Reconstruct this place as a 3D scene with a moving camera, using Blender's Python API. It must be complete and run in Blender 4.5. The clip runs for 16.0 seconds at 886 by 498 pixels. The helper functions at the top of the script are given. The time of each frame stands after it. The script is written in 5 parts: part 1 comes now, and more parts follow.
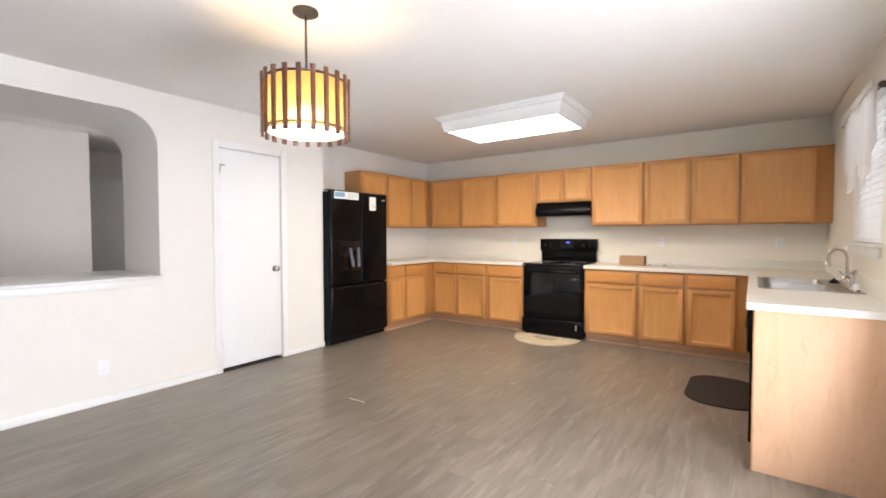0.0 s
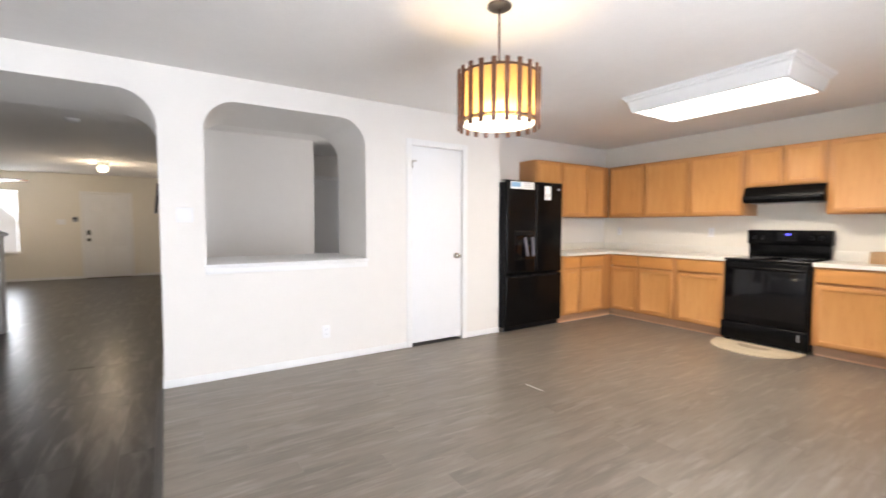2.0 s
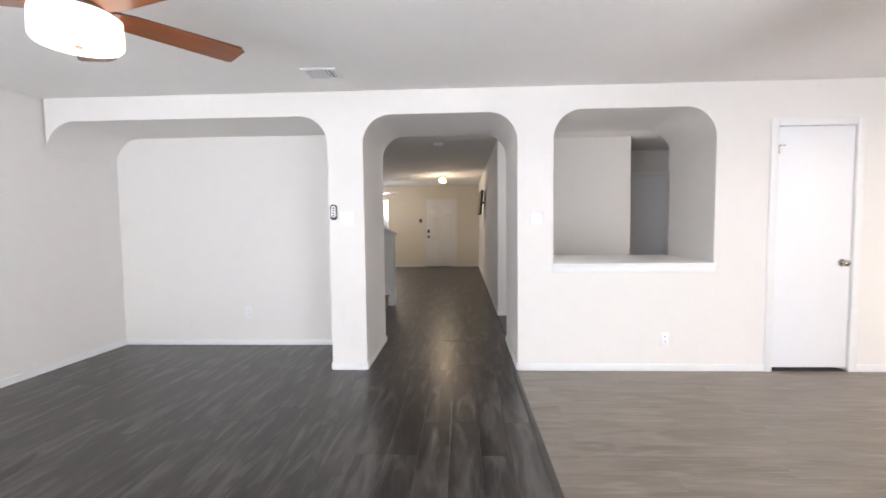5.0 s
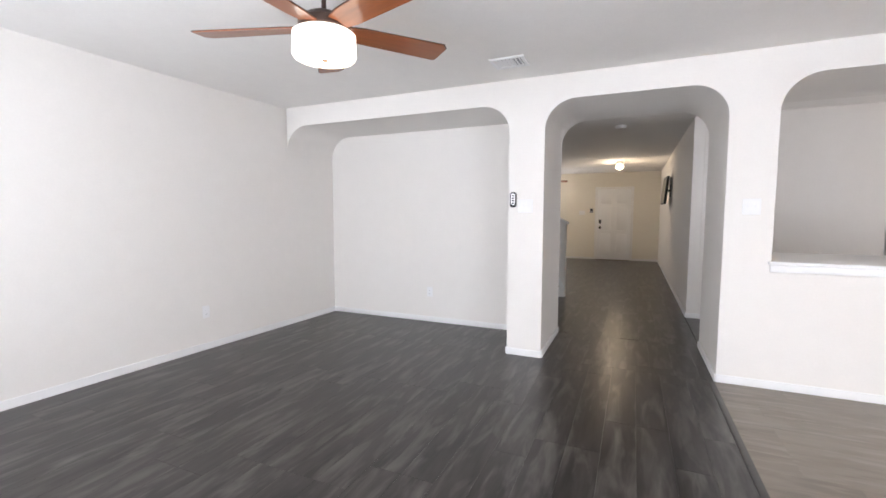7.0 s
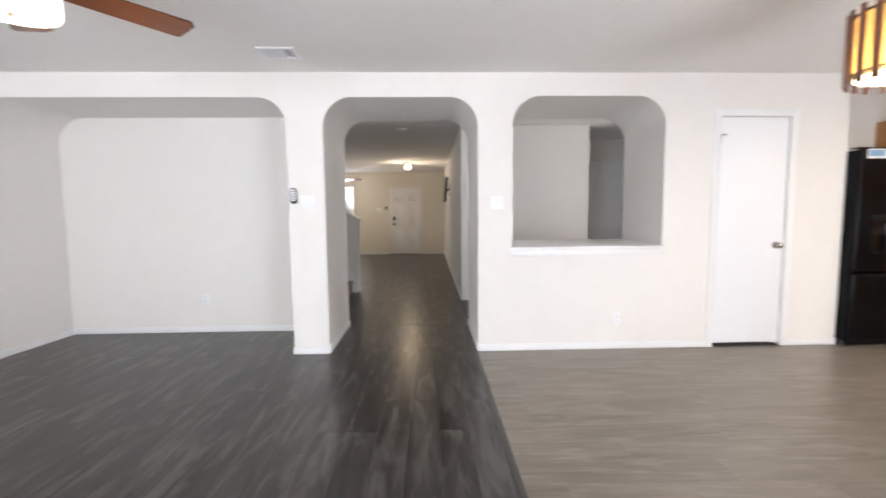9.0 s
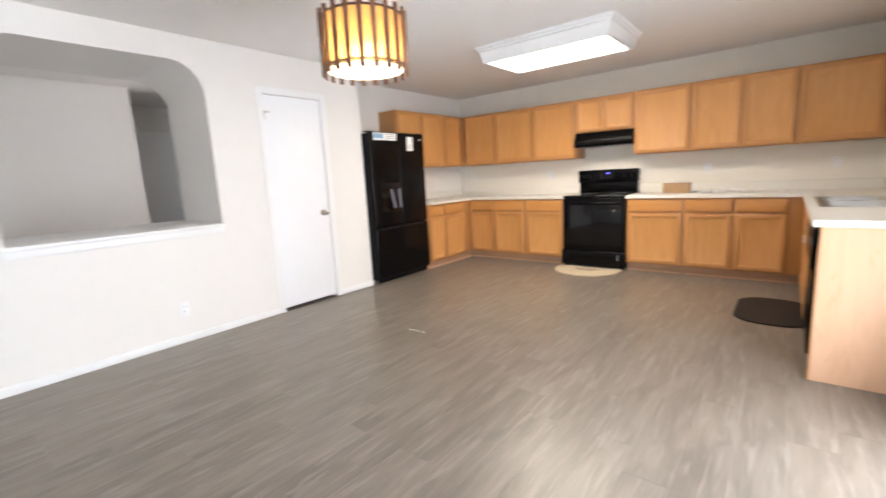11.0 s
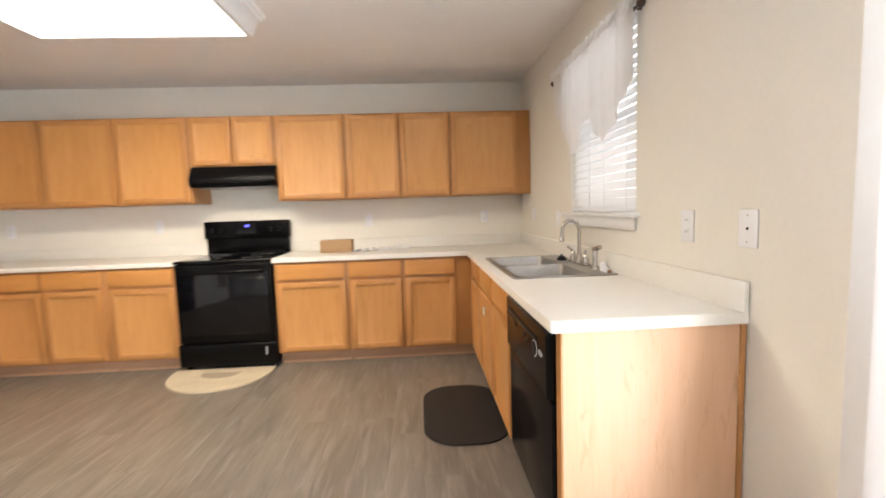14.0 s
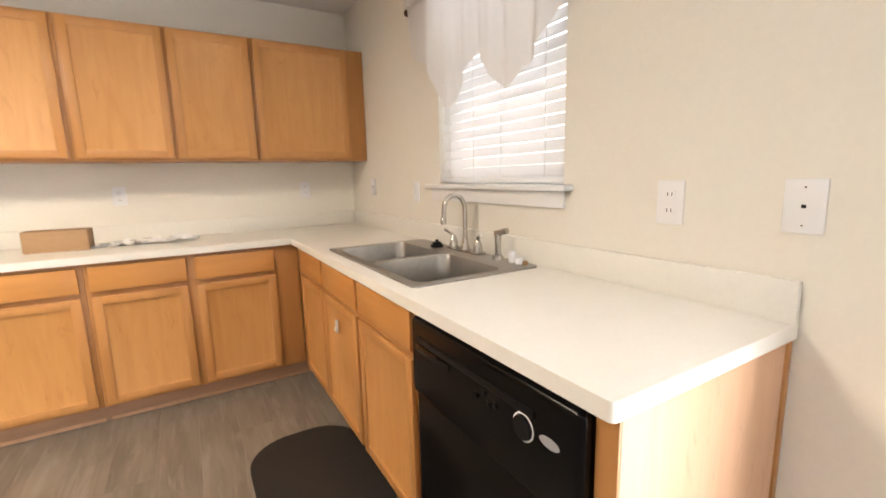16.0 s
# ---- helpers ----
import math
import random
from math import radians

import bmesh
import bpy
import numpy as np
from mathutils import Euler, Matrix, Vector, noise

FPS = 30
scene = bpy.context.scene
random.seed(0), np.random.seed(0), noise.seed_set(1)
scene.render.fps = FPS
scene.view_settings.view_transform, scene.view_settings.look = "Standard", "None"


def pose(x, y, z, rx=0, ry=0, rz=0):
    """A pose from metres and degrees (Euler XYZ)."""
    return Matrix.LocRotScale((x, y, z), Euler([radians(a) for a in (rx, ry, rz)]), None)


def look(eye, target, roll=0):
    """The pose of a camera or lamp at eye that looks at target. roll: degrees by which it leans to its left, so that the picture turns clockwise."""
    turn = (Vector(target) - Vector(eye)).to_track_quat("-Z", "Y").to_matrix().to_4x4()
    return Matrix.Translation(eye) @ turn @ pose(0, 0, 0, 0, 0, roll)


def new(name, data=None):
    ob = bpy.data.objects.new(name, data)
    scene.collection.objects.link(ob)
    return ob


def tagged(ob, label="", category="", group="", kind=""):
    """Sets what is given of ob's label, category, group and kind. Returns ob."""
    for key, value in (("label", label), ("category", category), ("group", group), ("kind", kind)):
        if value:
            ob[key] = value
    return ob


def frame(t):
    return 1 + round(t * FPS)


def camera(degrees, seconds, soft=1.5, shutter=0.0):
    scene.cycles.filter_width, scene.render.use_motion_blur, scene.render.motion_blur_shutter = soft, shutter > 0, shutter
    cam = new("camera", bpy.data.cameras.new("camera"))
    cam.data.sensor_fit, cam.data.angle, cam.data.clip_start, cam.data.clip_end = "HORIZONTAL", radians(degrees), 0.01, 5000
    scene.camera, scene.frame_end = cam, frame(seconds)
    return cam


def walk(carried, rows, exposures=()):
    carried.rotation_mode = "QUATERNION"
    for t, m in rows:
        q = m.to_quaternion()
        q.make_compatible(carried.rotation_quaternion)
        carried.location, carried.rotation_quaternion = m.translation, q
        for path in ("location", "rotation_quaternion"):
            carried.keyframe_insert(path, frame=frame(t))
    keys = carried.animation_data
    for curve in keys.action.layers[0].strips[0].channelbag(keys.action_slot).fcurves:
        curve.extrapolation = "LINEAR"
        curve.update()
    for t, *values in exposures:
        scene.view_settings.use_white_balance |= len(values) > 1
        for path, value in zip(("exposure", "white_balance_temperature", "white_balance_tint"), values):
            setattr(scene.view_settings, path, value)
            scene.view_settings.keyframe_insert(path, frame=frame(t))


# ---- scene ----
cam = camera(91.6, 16.0, soft=1.6, shutter=0.5)
PATH = [
    (0, (1.49, 0.217, 1.281), (0.324, 1.84, 1.215), -0.1),
    (0.5, (1.468, 0.21, 1.282), (0.197, 1.752, 1.196), 0.0),
    (1, (1.457, 0.204, 1.28), (0.09, 1.663, 1.202), 0.4),
    (1.5, (1.435, 0.167, 1.274), (-0.061, 1.492, 1.194), 0.3),
    (2, (1.415, 0.112, 1.263), (-0.264, 1.193, 1.156), 0.1),
    (2.5, (1.385, 0.048, 1.291), (-0.422, 0.899, 1.194), 0.8),
    (3, (1.346, -0.077, 1.303), (-0.552, 0.551, 1.248), 0.5),
    (3.5, (1.302, -0.198, 1.32), (-0.661, 0.179, 1.262), -0.2),
    (6, (1.277, -0.476, 1.291), (-0.675, -0.891, 1.154), 0.2),
    (6.5, (1.294, -0.512, 1.29), (-0.591, -1.164, 1.149), 0.5),
    (7, (1.313, -0.544, 1.284), (-0.511, -1.349, 1.124), 0.1),
    (7.5, (1.324, -0.528, 1.271), (-0.495, -1.341, 1.107), 0.2),
    (8, (1.321, -0.479, 1.273), (-0.581, -1.083, 1.137), -0.0),
    (8.5, (1.334, -0.418, 1.275), (-0.642, -0.693, 1.129), -0.3),
    (9, (1.329, -0.355, 1.263), (-0.662, -0.294, 1.093), -0.5),
    (9.5, (1.354, -0.299, 1.273), (-0.582, 0.16, 1.065), -1.1),
    (10, (1.358, -0.205, 1.262), (-0.416, 0.684, 1.011), -2.1),
    (12.5, (1.266, 0.664, 1.248), (0.811, 2.592, 0.975), -2.0),
    (13, (1.203, 1.034, 1.257), (0.863, 2.998, 1.085), -1.3),
    (13.5, (1.116, 1.384, 1.251), (0.915, 3.362, 1.034), -0.6),
    (14, (1.075, 1.772, 1.268), (1.184, 3.76, 1.085), -1.9),
    (14.5, (1.066, 2.125, 1.268), (1.342, 4.1, 1.119), -1.9),
    (15, (1.049, 2.368, 1.27), (1.589, 4.285, 1.086), 0.1),
    (15.5, (0.989, 2.561, 1.265), (1.845, 4.354, 1.035), -1.8),
    (16, (0.941, 2.654, 1.26), (1.946, 4.351, 0.929), -1.4),
]
EXPOSURES = [(0.0, 0.02, 6550, 13), (3.5, 0.05, 6450, 14), (7.0, 0.0, 6450, 15), (10.0, 0.0, 6500, 13), (12.5, 0.10, 6350, 12), (13.5, 0.08, 6600, 12), (14.5, 0.18, 6700, 12), (16.0, 0.20, 6900, 13)]
walk(cam, [(t, look(eye, target, roll)) for t, eye, target, roll in PATH], EXPOSURES)

# ---- measures of the place ----
XA, XR, YB, KL = -2.50, 2.105, 5.99, -2.975      # arched wall, window wall, kitchen back wall, kitchen side wall
YL, CEIL, XJ, XF = -4.155, 2.466, -3.45, -11.8      # living-room end wall, ceiling, back of the deep wall, entry wall
XN, XG, YH = -3.30, -4.785, 0.095                  # back of the alcove, wall behind the niche, side wall of the hall
WALL_END, XS, LEAN = 3.42, 1.508, 0.038       # wall end by the refrigerator, face of the sink run, skew of the living-room end wall

# ---- world and lights ----
world = bpy.data.worlds.new("sky")
scene.world = world
world.use_nodes = True
wn = world.node_tree
sky = wn.nodes.new("ShaderNodeTexSky")
sky.sky_type, sky.sun_disc, sky.sun_elevation, sky.sun_rotation = "NISHITA", False, radians(50), radians(250)
wn.links.new(sky.outputs[0], wn.nodes["Background"].inputs[0])
wn.nodes["Background"].inputs[1].default_value = 0.12
sun = new("sun", bpy.data.lights.new("sun", "SUN"))
sun.data.energy, sun.data.angle, sun.data.color = 3.0, radians(0.5), (1.0, 0.95, 0.88)
sun.matrix_world = look((-14, 5, 18), (0, 0, 0))


def area_lamp(name, eye, target, w, h, watts, colour):
    lamp = new(name, bpy.data.lights.new(name, "AREA"))
    lamp.data.shape, lamp.data.size, lamp.data.size_y = "RECTANGLE", w, h
    lamp.data.energy, lamp.data.color = watts, colour
    lamp.matrix_world = look(eye, target)
    return lamp


def point_lamp(name, at, watts, colour, radius=0.05):
    lamp = new(name, bpy.data.lights.new(name, "POINT"))
    lamp.data.energy, lamp.data.color, lamp.data.shadow_soft_size = watts, colour, radius
    lamp.location = at
    return lamp


DAY = (0.86, 0.93, 1.0)
area_lamp("patio_daylight", (2.15, 1.62, 1.05), (0, 1.45, 1.5), 1.8, 1.85, 184, DAY)
area_lamp("living_window_daylight", (2.06, -2.3, 1.35), (0, -2.3, 2.2), 1.9, 1.4, 98, DAY)
area_lamp("sink_window_daylight", (2.16, 4.21, 1.75), (0, 4.21, 1.4), 0.8, 0.95, 2, DAY)
area_lamp("entry_window_daylight", (XF + 0.03, -2.95, 1.3), (-5, -2.3, 1.9), 0.6, 1.3, 24, DAY)
# fill lamp added out of view to brighten the wall behind the niche
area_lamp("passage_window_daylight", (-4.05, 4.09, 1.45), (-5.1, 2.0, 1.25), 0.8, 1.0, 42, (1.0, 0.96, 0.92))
area_lamp("troffer_tubes", (-0.47, 4.15, 2.312), (-0.47, 4.15, 0), 1.15, 0.55, 50, (1.0, 0.88, 0.70))
point_lamp("pendant_bulb", (-0.455, 1.68, 1.87), 11.0, (1.0, 0.70, 0.36), 0.03)
point_lamp("fan_bulb", (-0.483, -1.985, 2.00), 7, (1.0, 0.82, 0.58), 0.1)
point_lamp("entry_bulb", (-9.2, -0.87, 2.20), 20, (1.0, 0.80, 0.55), 0.08)
point_lamp("entry_fan_bulb", (-10.2, -2.75, 1.90), 28, (1.0, 0.82, 0.6), 0.08)

# ---- materials ----


def material(name, colour, rough=0.5, metal=0.0, grain=0.0, scale=30.0, stretch=(1, 1, 1), bump=0.0, second=None, emit=0.0,
             emit_colour=None, coat=0.0, spec=0.5, transmission=0.0, spread=0.0, wear=0.0):
    """Principled surface: colour varied at two scales, with fine relief."""
    m = bpy.data.materials.new(name)
    m.use_nodes = True
    nt = m.node_tree
    p = nt.nodes["Principled BSDF"]
    p.inputs["Roughness"].default_value, p.inputs["Metallic"].default_value = rough, metal
    p.inputs["Coat Weight"].default_value = coat
    p.inputs["Specular IOR Level"].default_value = spec
    p.inputs["Transmission Weight"].default_value = transmission
    p.inputs["Base Color"].default_value = (*colour, 1)
    if emit:
        p.inputs["Emission Color"].default_value = (*(emit_colour or colour), 1)
        p.inputs["Emission Strength"].default_value = emit
    if grain or bump:
        tc = nt.nodes.new("ShaderNodeTexCoord")
        mp = nt.nodes.new("ShaderNodeMapping")
        mp.inputs["Scale"].default_value = stretch
        nt.links.new(tc.outputs["Object"], mp.inputs[0])
        info = nt.nodes.new("ShaderNodeObjectInfo")
        mul = nt.nodes.new("ShaderNodeVectorMath")
        mul.operation = "SCALE"
        mul.inputs[0].default_value = (13.0, 7.0, 11.0)
        nt.links.new(info.outputs["Random"], mul.inputs["Scale"])
        add = nt.nodes.new("ShaderNodeVectorMath")
        nt.links.new(mp.outputs[0], add.inputs[0])
        nt.links.new(mul.outputs[0], add.inputs[1])
        fine = nt.nodes.new("ShaderNodeTexNoise")
        fine.inputs["Scale"].default_value, fine.inputs["Detail"].default_value = scale, 6
        fine.inputs["Distortion"].default_value = 0.4
        nt.links.new(add.outputs[0], fine.inputs["Vector"])
        broad = nt.nodes.new("ShaderNodeTexNoise")
        broad.inputs["Scale"].default_value, broad.inputs["Detail"].default_value = scale * 0.13, 3
        nt.links.new(add.outputs[0], broad.inputs["Vector"])
        mix = nt.nodes.new("ShaderNodeMath")
        mix.operation = "MULTIPLY_ADD"
        nt.links.new(fine.outputs[0], mix.inputs[0])
        mix.inputs[1].default_value = 0.6
        half = nt.nodes.new("ShaderNodeMath")
        half.operation = "MULTIPLY"
        half.inputs[1].default_value = 0.4
        nt.links.new(broad.outputs[0], half.inputs[0])
        nt.links.new(half.outputs[0], mix.inputs[2])
        tone = mix.outputs[0]
        if spread:
            sp = nt.nodes.new("ShaderNodeMath")
            sp.operation = "MULTIPLY_ADD"
            nt.links.new(info.outputs["Random"], sp.inputs[0])
            sp.inputs[1].default_value = spread
            off = nt.nodes.new("ShaderNodeMath")
            off.inputs[1].default_value = -spread / 2
            nt.links.new(tone, off.inputs[0])
            nt.links.new(off.outputs[0], sp.inputs[2])
            tone = sp.outputs[0]
        ramp = nt.nodes.new("ShaderNodeValToRGB")
        dark = second or tuple(c * (1 - grain) for c in colour)
        lo, hi = ramp.color_ramp.elements
        lo.position, hi.position = 0.32, 0.68
        lo.color, hi.color = (*dark, 1), (*colour, 1)
        nt.links.new(tone, ramp.inputs[0])
        nt.links.new(ramp.outputs[0], p.inputs["Base Color"])
        if wear:
            rr = nt.nodes.new("ShaderNodeMapRange")
            rr.inputs["To Min"].default_value, rr.inputs["To Max"].default_value = rough - wear, rough + wear
            nt.links.new(broad.outputs[0], rr.inputs[0])
            nt.links.new(rr.outputs[0], p.inputs["Roughness"])
        if bump:
            b = nt.nodes.new("ShaderNodeBump")
            b.inputs["Strength"].default_value, b.inputs["Distance"].default_value = bump, 0.003
            nt.links.new(fine.outputs[0], b.inputs["Height"])
            nt.links.new(b.outputs[0], p.inputs["Normal"])
    return m


def sheer(name, colour, through_part, glow=0.0, back=0.5):
    """Thin cloth or paper: diffuse front mixed with light let through."""
    m = bpy.data.materials.new(name)
    m.use_nodes = True
    nt = m.node_tree
    nt.nodes.remove(nt.nodes["Principled BSDF"])
    d, tl, mx = (nt.nodes.new("ShaderNodeBsdf" + k) for k in ("Diffuse", "Translucent", "Transparent"))
    a, b = nt.nodes.new("ShaderNodeMixShader"), nt.nodes.new("ShaderNodeMixShader")
    weave = nt.nodes.new("ShaderNodeTexNoise")
    weave.inputs["Scale"].default_value = 60
    tone = nt.nodes.new("ShaderNodeMixRGB")
    tone.inputs[1].default_value, tone.inputs[2].default_value = (*[c * 0.94 for c in colour], 1), (*colour, 1)
    nt.links.new(weave.outputs[0], tone.inputs[0])
    nt.links.new(tone.outputs[0], d.inputs[0])
    nt.links.new(tone.outputs[0], tl.inputs[0])
    a.inputs[0].default_value = back
    nt.links.new(d.outputs[0], a.inputs[1])
    nt.links.new(tl.outputs[0], a.inputs[2])
    b.inputs[0].default_value = through_part
    nt.links.new(a.outputs[0], b.inputs[1])
    nt.links.new(mx.outputs[0], b.inputs[2])
    last = b.outputs[0]
    if glow:
        e, s = nt.nodes.new("ShaderNodeEmission"), nt.nodes.new("ShaderNodeAddShader")
        e.inputs[0].default_value, e.inputs[1].default_value = (*colour, 1), glow
        nt.links.new(last, s.inputs[0])
        nt.links.new(e.outputs[0], s.inputs[1])
        last = s.outputs[0]
    nt.links.new(last, nt.nodes["Material Output"].inputs[0])
    return m


def glowing_cloth(name, colour):
    """Lamp cloth round a bulb: scatters its light in all directions and partly straight on."""
    m = bpy.data.materials.new(name)
    m.use_nodes = True
    nt = m.node_tree
    nt.nodes.remove(nt.nodes["Principled BSDF"])
    tl, rf, mx = (nt.nodes.new("ShaderNode" + k) for k in ("BsdfTranslucent", "BsdfRefraction", "MixShader"))
    weave = nt.nodes.new("ShaderNodeTexNoise")
    weave.inputs["Scale"].default_value = 90
    tone = nt.nodes.new("ShaderNodeMixRGB")
    tone.inputs[1].default_value, tone.inputs[2].default_value = (*[c * 0.9 for c in colour], 1), (*colour, 1)
    nt.links.new(weave.outputs[0], tone.inputs[0])
    nt.links.new(tone.outputs[0], tl.inputs["Color"])
    nt.links.new(tone.outputs[0], rf.inputs["Color"])
    rf.inputs["Roughness"].default_value, rf.inputs["IOR"].default_value = 0.8, 1.6
    mx.inputs[0].default_value = 0.45
    nt.links.new(tl.outputs[0], mx.inputs[1])
    nt.links.new(rf.outputs[0], mx.inputs[2])
    nt.links.new(mx.outputs[0], nt.nodes["Material Output"].inputs[0])
    return m


PAINT = material("wall_paint", (0.80, 0.775, 0.745), 0.72, grain=0.035, scale=70, bump=0.10)
CREAM = material("cream_wall_paint", (0.80, 0.765, 0.69), 0.72, grain=0.035, scale=70, bump=0.10)
PLASTER = material("ceiling_paint", (0.87, 0.85, 0.825), 0.85, grain=0.04, scale=60, bump=0.25)
TRIM = material("white_trim_paint", (0.83, 0.83, 0.83), 0.4, grain=0.03, scale=20)
DOORP = material("white_door_paint", (0.84, 0.85, 0.87), 0.35, grain=0.02, scale=20)


def printed_wood(name, deep, mid, fleck, axis, rough, fleck_at=0.60, sizes=((0.40, 0.070), (0.14, 0.010), (0.36, 0.040)), wavy=0.3, soft=0.22, bump=0.12, drift=0.08):
    """Wood look along one axis: drifting bands, fine grain and scattered flecks of a third colour."""
    m = bpy.data.materials.new(name)
    m.use_nodes = True
    nt = m.node_tree
    p = nt.nodes["Principled BSDF"]
    p.inputs["Specular IOR Level"].default_value = 0.4
    tc, info = nt.nodes.new("ShaderNodeTexCoord"), nt.nodes.new("ShaderNodeObjectInfo")
    off = nt.nodes.new("ShaderNodeVectorMath")
    off.operation = "SCALE"
    off.inputs[0].default_value = (17.0, 23.0, 5.0)
    nt.links.new(info.outputs["Random"], off.inputs["Scale"])
    add = nt.nodes.new("ShaderNodeVectorMath")
    nt.links.new(tc.outputs["Object"], add.inputs[0])
    nt.links.new(off.outputs[0], add.inputs[1])

    def streak(length, width, detail, distortion):
        mp = nt.nodes.new("ShaderNodeMapping")
        mp.inputs["Scale"].default_value = [1 / length if k == axis else 1 / width for k in "xyz"]
        nt.links.new(add.outputs[0], mp.inputs[0])
        n = nt.nodes.new("ShaderNodeTexNoise")
        n.inputs["Scale"].default_value, n.inputs["Detail"].default_value = 1.0, detail
        n.inputs["Distortion"].default_value, n.inputs["Roughness"].default_value = distortion, 0.55
        nt.links.new(mp.outputs[0], n.inputs["Vector"])
        return n.outputs[0]

    band, grain, worn = streak(*sizes[0], 3, wavy), streak(*sizes[1], 4, 0.2), streak(*sizes[2], 3, wavy)
    mixed = nt.nodes.new("ShaderNodeMath")
    mixed.operation = "MULTIPLY_ADD"
    mixed.inputs[1].default_value = 0.25
    nt.links.new(grain, mixed.inputs[0])
    share = nt.nodes.new("ShaderNodeMath")
    share.operation = "MULTIPLY"
    share.inputs[1].default_value = 0.75
    nt.links.new(band, share.inputs[0])
    nt.links.new(share.outputs[0], mixed.inputs[2])
    ramp = nt.nodes.new("ShaderNodeValToRGB")
    lo, hi = ramp.color_ramp.elements
    lo.position, hi.position, lo.color, hi.color = 0.36, 0.62, (*deep, 1), (*mid, 1)
    nt.links.new(mixed.outputs[0], ramp.inputs[0])
    edge = nt.nodes.new("ShaderNodeMapRange")
    edge.inputs["From Min"].default_value, edge.inputs["From Max"].default_value = fleck_at, fleck_at + soft
    nt.links.new(worn, edge.inputs[0])
    over = nt.nodes.new("ShaderNodeMixRGB")
    over.inputs[2].default_value = (*fleck, 1)
    nt.links.new(edge.outputs[0], over.inputs[0])
    nt.links.new(ramp.outputs[0], over.inputs[1])
    nt.links.new(over.outputs[0], p.inputs["Base Color"])
    gloss = nt.nodes.new("ShaderNodeMapRange")
    gloss.inputs["To Min"].default_value, gloss.inputs["To Max"].default_value = rough - drift * 0.75, rough + drift * 1.25
    nt.links.new(band, gloss.inputs[0])
    nt.links.new(gloss.outputs[0], p.inputs["Roughness"])
    b = nt.nodes.new("ShaderNodeBump")
    b.inputs["Strength"].default_value, b.inputs["Distance"].default_value = bump, 0.002
    nt.links.new(grain, b.inputs["Height"])
    nt.links.new(b.outputs[0], p.inputs["Normal"])
    return m


DARKV = printed_wood("dark_vinyl_plank", (0.012, 0.0100, 0.0092), (0.040, 0.0345, 0.0325), (0.112, 0.102, 0.095), "x", 0.29, 0.48, ((0.55, 0.120), (0.22, 0.018), (0.42, 0.080)), 0.45, 0.28, 0.10, 0.05)
LITEV = printed_wood("taupe_vinyl_plank", (0.148, 0.123, 0.101), (0.220, 0.187, 0.155), (0.285, 0.250, 0.216), "y", 0.30, 0.52, ((0.55, 0.110), (0.22, 0.012), (0.34, 0.040)), 0.55, 0.30)
SUBFLOOR = material("floor_joint", (0.05, 0.045, 0.042), 0.7, grain=0.2)
OAK = printed_wood("oak_veneer", (0.545, 0.258, 0.081), (0.600, 0.303, 0.104), (0.48, 0.215, 0.064), "z", 0.42, 0.60, ((0.5, 0.06), (0.2, 0.006), (0.12, 0.030)), 1.0, 0.2, 0.05)
OAKH = material("oak_frame", (0.485, 0.228, 0.074), 0.4, grain=0.3, scale=5, stretch=(5, 5, 0.6), second=(0.39, 0.175, 0.056), bump=0.05, spread=0.12)
OAKD = material("oak_door_frame", (0.555, 0.263, 0.083), 0.4, grain=0.25, scale=5, stretch=(5, 5, 0.6), second=(0.48, 0.222, 0.072), bump=0.05, spread=0.12)
TOEK = material("oak_toe_kick", (0.55, 0.33, 0.20), 0.5, grain=0.25, scale=5, stretch=(0.6, 5, 5), bump=0.04)
OAKX = material("oak_drawer_front", (0.59, 0.272, 0.076), 0.4, grain=0.3, scale=5, stretch=(0.6, 5, 5), second=(0.47, 0.205, 0.060), bump=0.05, spread=0.12)
MAPLE = printed_wood("pale_end_panel", (0.64, 0.385, 0.235), (0.69, 0.43, 0.275), (0.57, 0.325, 0.19), "z", 0.45, 0.58, ((0.7, 0.09), (0.25, 0.007), (0.16, 0.035)), 1.2, 0.2, 0.03)
LAMIN = material("cream_laminate", (0.80, 0.775, 0.715), 0.35, grain=0.05, scale=90)
BLACK = material("black_gloss_enamel", (0.003, 0.003, 0.0035), 0.22, spec=0.15)
BLACKM = material("black_satin_plastic", (0.006, 0.006, 0.007), 0.38, grain=0.2, scale=80, spec=0.2)
GLASSK = material("black_oven_glass", (0.003, 0.003, 0.004), 0.09, spec=0.4)
STEEL = material("brushed_steel", (0.40, 0.385, 0.36), 0.36, 1.0, grain=0.15, scale=40, stretch=(1, 12, 1))
NICKEL = material("brushed_nickel", (0.55, 0.52, 0.48), 0.25, 1.0)
CANOPY = material("dark_bronze_cup", (0.05, 0.043, 0.038), 0.5, 0.2)
RIM = material("dark_blade_edge", (0.03, 0.016, 0.012), 0.4)
BRONZE = material("oil_rubbed_bronze", (0.085, 0.055, 0.045), 0.35, 0.6)
WALNUT = material("walnut_slat", (0.15, 0.062, 0.035), 0.4, grain=0.3, scale=8, stretch=(4, 4, 0.6))
BLADE = material("cherry_fan_blade", (0.30, 0.090, 0.026), 0.3, grain=0.4, scale=5, stretch=(0.6, 6, 6), bump=0.03, coat=0.4)
WHITEP = material("white_plastic", (0.82, 0.82, 0.83), 0.35)
GREYP = material("grey_plastic", (0.30, 0.31, 0.33), 0.4)
PAPER = material("white_paper", (0.82, 0.82, 0.82), 0.7, grain=0.04, scale=30)
BLUEP = material("blue_print", (0.20, 0.36, 0.55), 0.6)
